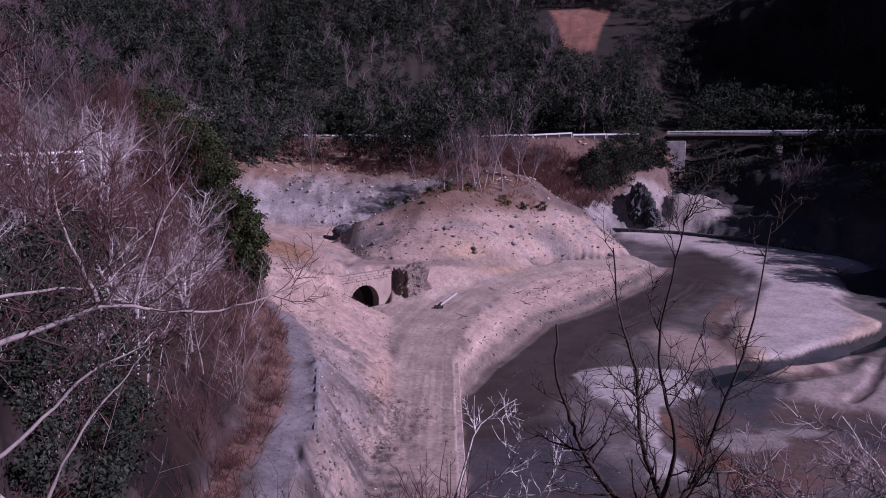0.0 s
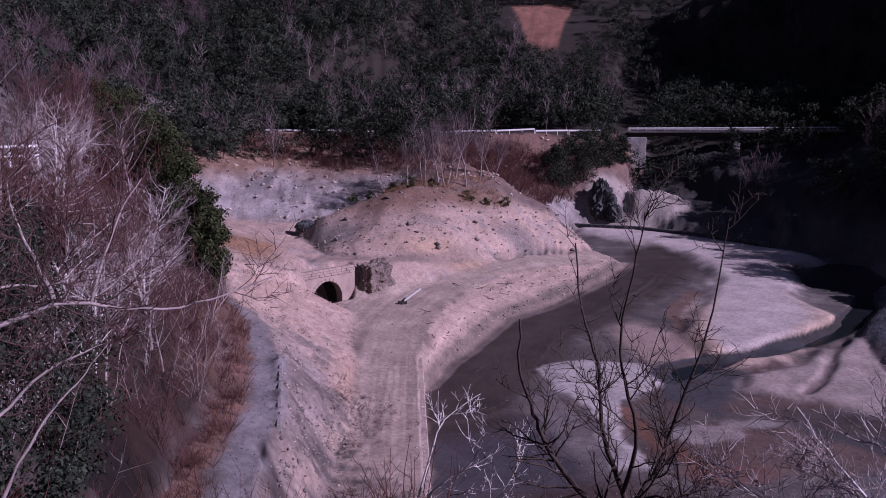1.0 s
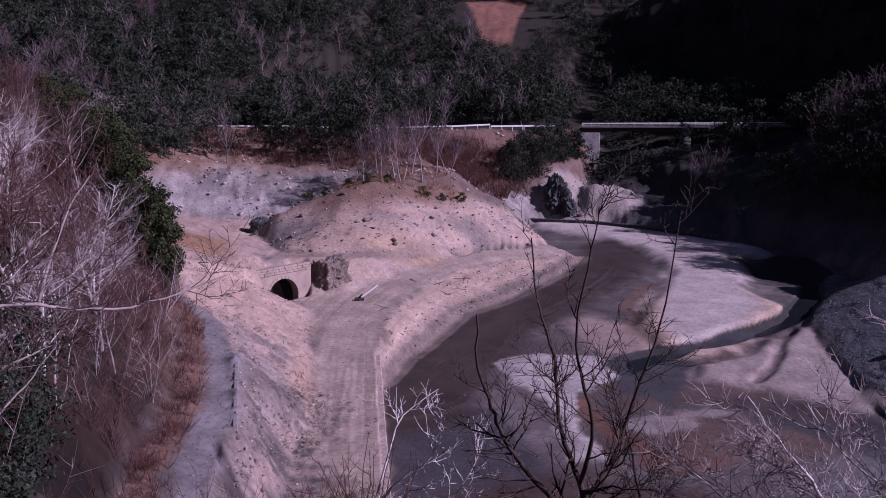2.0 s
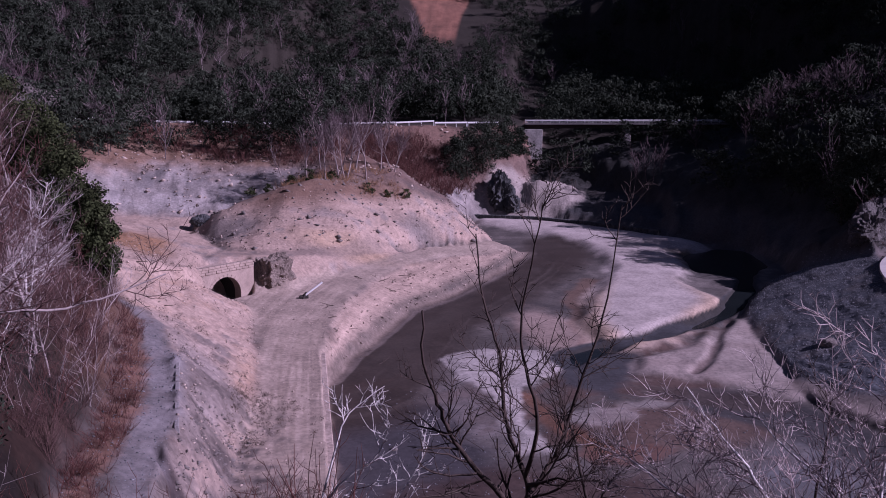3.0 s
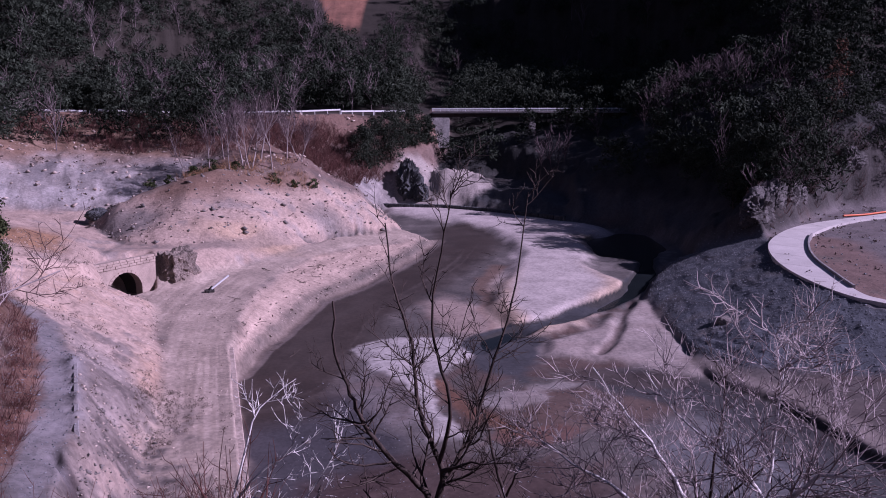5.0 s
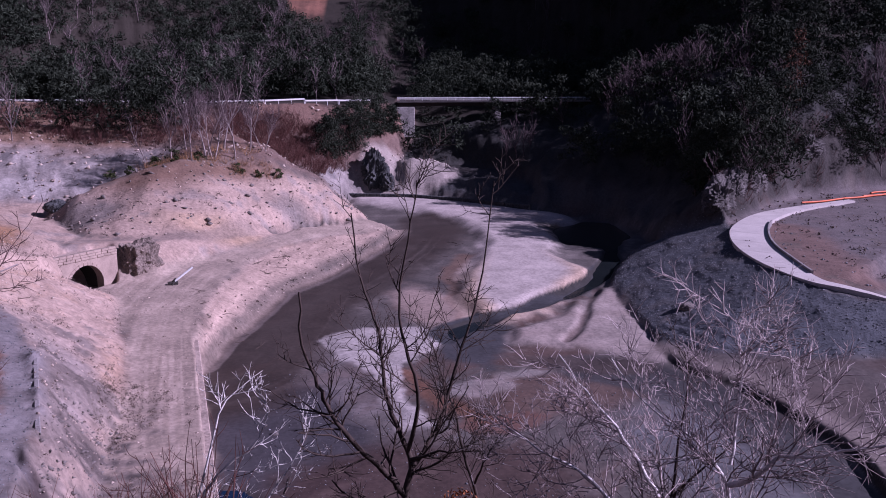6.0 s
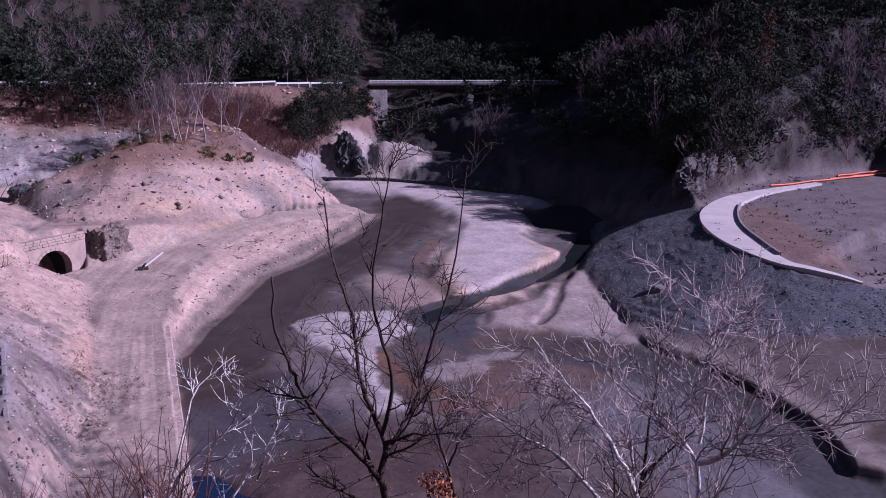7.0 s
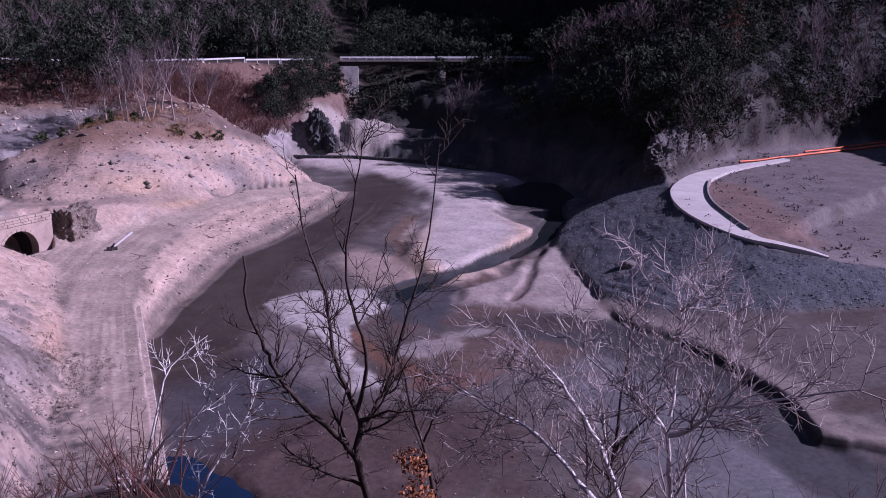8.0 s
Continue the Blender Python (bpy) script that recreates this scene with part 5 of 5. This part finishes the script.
# ---- bare trees on the bank below the camera ----
def limb_tree(key, seed, bark, fine, label, dense=8.0, long=0.75, lift=0.15, stout=1.0):
    limbs = BOUGH_PLAN[key]
    first = Vector(limbs[0][1][0])
    foot = Vector((first.x * 1.03, first.y * 1.03, 0))
    foot.z = ground_at(foot.x, foot.y) - 0.2
    ob = thing("bare_tree", Matrix.Translation(foot), label, "tree", "bare trees on the bank")
    rng = np.random.RandomState(seed)
    lines = []
    for r, pts in limbs:
        p = np.array([tuple(Vector(v) - foot) for v in pts])
        k = np.linspace(0, len(p) - 1, len(p) * 3)
        fine_p = np.stack([np.interp(k, np.arange(len(p)), p[:, i]) for i in range(3)], 1)
        for _ in range(2):
            fine_p[1:-1] = 0.25 * fine_p[:-2] + 0.5 * fine_p[1:-1] + 0.25 * fine_p[2:]
        fine_p[1:-1] += rng.normal(0, 0.012, (len(k) - 2, 3))
        lines.append((fine_p, r * stout * (1 - 0.82 * np.linspace(0, 1, len(k)) ** 0.8)))
    root = lines[0][0][0]
    below = np.array([(0, 0, 0), root * 0.35 + np.array((0.1, 0, 0)), root * 0.7, root])
    linked("trunk", *tubes([(below, np.linspace(1.5, 1.0, 4) * limbs[0][0])], 8), bark, ob)
    for line in lines[1:]:
        start = line[0][0]
        if np.linalg.norm(start - root) < 3 and start[2] < root[2] + 0.6:
            linked("stem", *tubes([(np.array([root * 0.5, root * 0.75 + start * 0.1, start]), np.array((1.2, 1.1, 1.0)) * line[1][0])], 6), bark, ob)
    for line in lines:
        linked("limb", *tubes([line], 6), bark, ob)
    side = sprout(rng, lines, dense * 0.45, long * 1.5, 0.5, lift, 0.95, 8, 0.08, 0.0105)
    small = sprout(rng, side, dense * 0.8, long * 0.62, 0.6, lift, 0.95, 5, 0.08, 0.0085)
    tiny = sprout(rng, small, dense * 0.6, long * 0.28, 0.7, lift, 0.95, 3, 0.1, 0.0068)
    small = small + tiny
    tagged(linked("crown", *tubes(side + small, 3), fine, ob), kind="stuff")
    return ob


PALE_TWIGS = material("pale_twigs", (0.36, 0.30, 0.30), 0.8, 0.3, 3.0, 0.0, islands=0.45)
GREY_TWIGS = material("grey_twigs", (0.17, 0.135, 0.14), 0.85, 0.3, 6.0, 0.0, islands=0.5)
GREY_BARK = material("grey_bark", (0.30, 0.25, 0.245), 0.8, 0.35, 0.8, 0.0, islands=0.5)
limb_tree("A", 41, DARK_BARK, DARK_BARK, "slender dark leafless tree with forked limbs", 6.5, 0.8, stout=1.2)
tree_b = limb_tree("B", 42, DARK_BARK, DARK_BARK, "slender dark leafless tree with dry orange leaves")
limb_tree("C", 43, PALE_BARK, PALE_BARK, "small pale leafless tree with arching limbs", 6.0, 0.6)
limb_tree("D", 44, PALE_BARK, PALE_TWIGS, "spreading pale-barked leafless tree on the bank", 9.0, 1.0, stout=1.0)
limb_tree("F", 45, DARK_BARK, DARK_BARK, "dark leafless tree with upright stems", 6.0, 0.75)
limb_tree("E", 46, GREY_BARK, BROWN_BARK, "wide pale-barked leafless tree with tangled limbs", 7.0, 0.95)
rng = np.random.RandomState(12)
foot = Vector(tree_b.matrix_world.translation)
centres = np.array([(5.0, 12.9, 17.5), (5.15, 13.1, 17.9), (4.95, 13.0, 18.2), (5.3, 12.9, 17.3)]) - np.array(foot)
linked("dry_leaves", *leaf_cloud(rng, centres, 120, 0.34, 0.05), DRY_LEAVES, tree_b, "clinging dry orange leaves")

# ---- bare trees and scrub on the west bank ----
tangles = [bare_tree("bare_tree", at(x, y, 50 * k), 80 + k, 4.6 + 0.5 * k, PALE_BARK, PALE_TWIGS, "pale tangled leafless tree with wide crooked limbs", 2 + k % 2, 1.25, group="tangled trees on the west bank", fork=0.15, least=0.008, wild=1.0)
           for k, (x, y) in enumerate([(-11.5, 27.0), (-13.0, 31.5), (-16.0, 37.0)])]
for k, (x, y, s) in enumerate([(-14.5, 26.5, 0.95), (-17.0, 31.0, 0.9), (-13.4, 36.5, 0.85), (-18.5, 41.0, 1.0), (-14.6, 43.0, 0.8), (-20.5, 46.5, 0.95), (-15.8, 49.5, 0.8), (-22.5, 52.0, 1.0), (-18.0, 55.0, 0.8), (-10.6, 22.8, 0.7)]):
    ob = copy_thing(tangles[k % 3], at(x, y, 77 * k))
    ob.scale = (s, s, s)
models = [bare_tree("bare_tree", at(-19 + 2 * k, 30 + 3 * k), 60 + k, 6.0 + k * 0.5, GREY_BARK if k % 2 else BROWN_BARK, BROWN_BARK if k % 2 else RED_TWIGS,
          "leafless scrub tree with fine reddish twigs", 1 + k % 3, 1.3, group="trees on the west bank", least=0.012, wild=0.4) for k in range(4)]
rng = np.random.RandomState(77)
placed = 0
while placed < 30:
    s, u = rng.rand() ** 0.8, rng.rand()
    y = 16 + 62 * s
    left, right = np.interp(y, [p[1] for p in WEST_ROAD], [p[0] for p in WEST_ROAD]), np.interp(y, [p[1] for p in PATH_BACK], [p[0] for p in PATH_BACK])
    x = left - 3 + (right - 0.5 - left + 3) * u
    if math.hypot(x, y) < 14 or (x > right - 1.5 and y < 55):
        continue
    scale = rng.uniform(0.6, 1.05) * (0.7 if x > right - 4 else 1.0)
    ob = copy_thing(models[placed % 4], at(x, y, rng.uniform(0, 360), 0.1))
    ob.scale = (scale, scale, scale)
    placed += 1


def scrub(name, ring, count, seed, mat, label, tall=1.6, stems=11, radius=0.011):
    """Thickets of thin leafless stems over a stretch of the plan, in one mesh."""
    rng = np.random.RandomState(seed)
    shapes = []
    for _ in range(7):
        lines = []
        for _ in range(stems):
            a = rng.rand() * 6.28
            t = twig(rng, np.array((0.15 * math.cos(a), 0.15 * math.sin(a), -0.1)), np.array((0.6 * math.cos(a), 0.6 * math.sin(a), 1.0)), tall * rng.uniform(0.6, 1.2), radius, 4, 0.25, 0.1)
            lines.append(t)
            lines += sprout(rng, [t], 1.6, tall * 0.4, 0.7, 0.1, 0.8, 3, 0.2, radius * 0.6)
        shapes.append(tubes(lines, 3))
    xs, ys = [p[0] for p in ring], [p[1] for p in ring]
    x, y = rng.uniform(min(xs), max(xs), count * 5), rng.uniform(min(ys), max(ys), count * 5)
    keep = inside(x, y, ring) & (np.hypot(x, y) > 9)
    x, y = x[keep][:count], y[keep][:count]
    z = ground_many(x, y)
    pairs = []
    for k in range(len(x)):
        co, f = shapes[k % 7]
        a, s = rng.rand() * 6.28, rng.uniform(0.6, 1.25)
        c, d = math.cos(a) * s, math.sin(a) * s
        pairs.append((np.stack([co[:, 0] * c - co[:, 1] * d + x[k], co[:, 0] * d + co[:, 1] * c + y[k], co[:, 2] * s + z[k]], 1), f))
    tagged(linked(name, *joined(pairs), mat), label, "scrub", kind="stuff")


west_ring = ring_of(PATH_BACK, WEST_ROAD)
scrub("scrub", west_ring, 430, 1, RED_TWIGS, "dense red-brown leafless scrub on the bank", 2.0, 10, 0.018)
scrub("scrub", [p for p in west_ring if p[1] < 66], 60, 6, PALE_TWIGS, "tangled pale leafless scrub on the bank", 3.2, 4, 0.02)
scrub("scrub", [(-10, 31), (-11.5, 48), (-15, 61), (-19, 58), (-17, 44), (-15, 31)], 460, 9, BROWN_BARK, "fine dark red-brown brush on the lower bank", 1.3, 9, 0.012)
scrub("scrub", ring_of(NEAR_FOOT[:6], NEAR_TOP[:4]), 160, 2, RED_TWIGS, "dry brown scrub below the parapet", 1.2)
scrub("scrub", ring_of(NEAR_FOOT[5:], NEAR_TOP[2:]), 200, 3, BROWN_BARK, "dry brown scrub below the parapet", 1.4)
scrub("scrub", [(-42, 146), (-33, 159), (-21, 162), (2, 165), (19, 167), (27, 169)] + [(27, 160), (12, 140), (4, 133), (-10, 140), (-28, 148), (-38, 150)], 560, 4, RED_TWIGS, "red-brown scrub on the far bank", 2.2, 7, 0.03)
scrub("scrub", [(14, 140), (27, 152), (34, 162), (42, 173), (27, 171), (10, 168)], 480, 10, RED_TWIGS, "red-brown scrub below the hill road", 2.6, 8, 0.035)
scrub("scrub", [(-3, 115.5), (8, 118.5), (15, 119), (14, 128), (0, 128), (-6, 118)], 120, 5, DRY_GRASS, "dry brown scrub on the mound top", 1.2, 9, 0.02)

scrub("scrub", ring_of(PATH_MID, PATH_BACK[:6]), 150, 7, RED_TWIGS, "low red-brown scrub along the bank path", 0.9, 9, 0.012)
scrub("scrub", ring_of(EAST_FOOT[7:12], EAST_CLIFF[1:6]), 240, 8, BROWN_BARK, "dark scrub on the rock face", 1.8, 8, 0.025)

# ---- evergreens on the west bank ----
for k, (x, y, h, w) in enumerate([(-14.6, 57.5, 6.0, 3.4), (-15.6, 60.5, 7.5, 3.8), (-17.6, 63.5, 8.0, 4.2), (-19.8, 66.5, 8.5, 4.4), (-22.2, 69.5, 9.0, 5.0), (-25.2, 73.0, 9.0, 5.4), (-28.5, 76.0, 8.5, 5.6)]):
    leafy_tree("evergreen_tree", at(x, y), 90 + k, h, w, "dense dark green evergreen tree on the bank", LEAVES, 70, 80, 0.12, 0.05, "evergreens on the west bank")

for k, (x, y, s) in enumerate([(-10.5, 19.5, 2.4), (-12.2, 21.5, 2.8), (-11, 24.5, 2.2), (-13.5, 25.5, 3.0), (-12.8, 29, 2.4), (-15.5, 30.5, 2.8), (-14, 34, 2.0), (-16.5, 37, 2.4), (-14.5, 22, 3.0), (-10.2, 22.2, 2.6), (-11.8, 26.8, 2.6), (-15, 27.5, 3.0), (-9.6, 17.6, 2.2), (-12.8, 18.6, 2.8), (-17, 33, 2.6)]):
    leafy_tree("bush", at(x, y), 200 + k, s, s * 1.5, "dark evergreen bush among leafless scrub", DARK_LEAVES, 36, 80, 0.07, 0.0, "bushes on the west bank")

for k, (x, y, s) in enumerate([(77, 92.5, 3.4), (82, 95.8, 3.0), (86.5, 98.2, 3.6), (91, 100.8, 3.2), (95.5, 103.6, 3.8), (100.5, 106, 3.2), (106, 107.6, 3.6), (111.5, 108.8, 3.4), (118, 109.8, 3.6), (125, 111, 3.8), (79.5, 95.5, 4.2), (84, 99.5, 4.6), (88.5, 103, 4.4), (92.5, 106, 4.8), (97.5, 109.5, 4.4), (102.5, 111, 4.6), (108, 112, 4.8), (114, 114, 4.6), (120, 115, 5.0), (86.5, 106.5, 5.2), (94, 111, 5.4), (100, 115, 5.2)]):
    leafy_tree("bush", at(x, y), 230 + k, s, s * 1.6, "dark evergreen bush on the rock face", DARK_LEAVES, 26, 36, 0.14, 0.0, "bushes above the ramp")

# ---- trees on the mound, by the bridge and by the ramp ----
mound_model = [bare_tree("bare_tree", at(3.0 + 3.2 * k, 121 + k), 120 + k, 9.0 + k * 0.6, GREY_BARK, TWIGS, "leafless tree with a haze of purple-grey twigs", 1 + k % 2, 1.35, group="bare trees on the mound", least=0.016) for k in range(3)]
for k, (x, y, s) in enumerate([(0.2, 120.5, 0.9), (5.2, 124.5, 1.1), (8.0, 126, 1.05), (12.0, 127, 0.95), (14.5, 130, 0.8), (-3.5, 126, 0.7), (2.5, 129, 0.9)]):
    ob = copy_thing(mound_model[k % 3], at(x, y, 70 * k))
    ob.scale = (s, s, s)
for k, (x, y, h, w) in enumerate([(31, 162, 9, 6.5), (34.5, 166, 11, 7), (38.5, 168, 11, 7.5), (42, 171, 10, 6.5), (45.5, 173.5, 9, 6), (49, 176.5, 6, 4.5)]):
    leafy_tree("evergreen_tree", at(x, y), 140 + k, h, w, "broad dark evergreen tree by the bridge end", DARK_LEAVES, 70, 60, 0.17, 0.05, "evergreens by the bridge")
for k, (x, y, h, w) in enumerate([(83.5, 97, 14, 9), (90, 101.5, 11, 7), (78, 96, 9, 6), (75.5, 99, 10, 6.5), (97, 107, 12, 7.5)]):
    leafy_tree("evergreen_tree", at(x, y), 160 + k, h, w, "tall dark evergreen tree above the rock face", DARK_LEAVES, 80, 60, 0.16, 0.1, "evergreens above the ramp")
for k, (x, y, h) in enumerate([(101, 109, 13), (104.5, 112, 12)]):
    leafy_tree("dead_conifer", at(x, y), 170 + k, h, 4.2, "rust-brown dying conifer at the wood's edge", RUST_LEAVES, 40, 18, 0.16, 0.15)
for k, (x, y, s) in enumerate([(-2.2, 116.5, 1.4), (0.4, 117.2, 1.7), (4.0, 119.0, 1.2), (9.5, 120.0, 1.5), (12.5, 120.2, 1.1), (-7.5, 113.5, 1.3), (-5.4, 114.6, 1.0), (15.5, 121.0, 1.2)]):
    leafy_tree("bush", at(x, y), 180 + k, s, s * 1.5, "low dark green bush on the mound top", LEAVES, 14, 30, 0.11, 0.0, "bushes on the mound")


# ---- woods on the hills ----
def far_leafy(rng, height, width):
    centres = crown_centres(rng, height, width, 15, 0.15)
    co, f = leaf_cloud(rng, centres, 23, width * 0.21, 0.36)
    return co, f[:, :3]


def far_bare(rng, height):
    """Trunk and twigs of a leafless tree as slim three-sided tubes."""
    trunk = [twig(rng, np.array((0, 0, -0.3)), np.array((0, 0, 1.0)), height * 0.75, 0.09, 4, 0.2, 0.2)]
    limbs = sprout(rng, trunk, 2.0, height * 0.45, 0.5, 0.5, 0.8, 3, 0.2, 0.06)
    ends = sprout(rng, limbs, 1.0, height * 0.2, 0.7, 0.3, 0.9, 2, 0.15, 0.05)
    return tubes(trunk + limbs + ends, 3)


def woods(name, x, y, shapes, mat, label, rng, low=0.75, high=1.25):
    z = ground_many(x, y)
    pairs = []
    for k in range(len(x)):
        co, f = shapes[rng.randint(len(shapes))]
        a, s = rng.rand() * 6.28, rng.uniform(low, high)
        c, d = math.cos(a) * s, math.sin(a) * s
        pairs.append((np.stack([co[:, 0] * c - co[:, 1] * d + x[k], co[:, 0] * d + co[:, 1] * c + y[k], co[:, 2] * s * rng.uniform(0.85, 1.15) + z[k]], 1), f))
    tagged(linked(name, *joined(pairs), mat), label, "woods", kind="stuff")


rng = np.random.RandomState(31)
r = np.sqrt(rng.uniform(95 ** 2, 385 ** 2, 18000))
a = np.radians(rng.uniform(-36, 60, 18000))
wx, wy = r * np.sin(a), r * np.cos(a)
wz = ground_many(wx, wy)
deg = np.degrees(a)
road_d, _ = seg_dist(wx, wy, [((p[0] + q[0]) / 2, (p[1] + q[1]) / 2) for p, q in zip(NORTH_ROAD, NORTH_ROAD_BACK)])
north_bank = inside(wx, wy, ring_of(NORTH_FOOT, NORTH_ROAD))
east_bank = inside(wx, wy, ring_of(EAST_FOOT, EAST_MID))
west_up = inside(wx, wy, ring_of(WEST_ROAD, WEST_HILL))
east_up = inside(wx, wy, ring_of(EAST_MID, EAST_TOP))
north_up = inside(wx, wy, ring_of(NORTH_RIDGE, NORTH_ROAD_BACK)) & (road_d > 5)
beyond = (r > 215) & ~north_up & ~east_up & ~west_up
red_cut = (deg > 6.9) & (deg < 12.2) & (r > 255) & (r < 336)
clear = ((deg > -8.6) & (deg < -6.0)) | ((deg > -0.3) & (deg < 2.2)) | ((deg > 6.5) & (deg < 9.9))
open_bank = north_bank & ((wz < 18.0) | (clear & (road_d < 18)) | ((wx > 3) & (wz < 19.5)))
free = (seg_dist(wx, wy, [(52, 185.5), (100, 176.5)])[0] > 6) & (road_d > 4.2)
before = (deg > 15.3) & (deg < 31) & (r < 186) & (wz > 13.5)
wood = ((north_bank & ~open_bank) | (east_bank & (wz > 11.5)) | west_up | east_up | north_up | beyond) & ~red_cut & free & ~before & ~(inside(wx, wy, ring_of(EAST_FOOT[6:], EAST_CLIFF)) & (wz < 10.8))
thin = rng.rand(len(wx)) < np.where((r > 336) & (deg > 6) & (deg < 13.5), 0.8, np.where(r > 290, 0.12, np.where(r > 240, np.where(north_up, 0.6, 0.30), np.where(west_up, 0.5, np.where(north_up, 0.98, 0.66)))))
wx, wy, deg, wood_r = wx[wood & thin], wy[wood & thin], deg[wood & thin], r[wood & thin]
patchy = fbm(wx, wy, 30, 3) + 0.4 * rng.normal(0, 0.5, len(wx))
share = np.where(deg < -14, -0.12, np.where(wx > 52, 0.30, 0.18))
on_bank = inside(wx, wy, ring_of(NORTH_FOOT, NORTH_ROAD))
leafy = (patchy < share) | (on_bank & (patchy < 0.5))
woods("evergreen_woods", wx[leafy], wy[leafy], [far_leafy(rng, h, w) for h, w in ((7, 5.5), (8, 6), (9, 6), (6.5, 6), (10, 5.5), (7.5, 7))], DARK_LEAVES, "dense dark evergreen woods covering steep hills", rng)
bare_shapes = [far_bare(rng, h) for h in (8, 9, 9.5, 7.5, 8.5, 10)]
woods("bare_woods", wx[~leafy], wy[~leafy], bare_shapes, TWIGS, "grey-purple leafless woods on the hillsides", rng)
pale = leafy & (wx < 48) & (rng.rand(len(wx)) < 0.12)
woods("bare_woods", wx[pale] + 2.0, wy[pale] - 1.5, bare_shapes, GREY_TWIGS, "pale-stemmed leafless trees among the evergreens", rng, 0.9, 1.35)
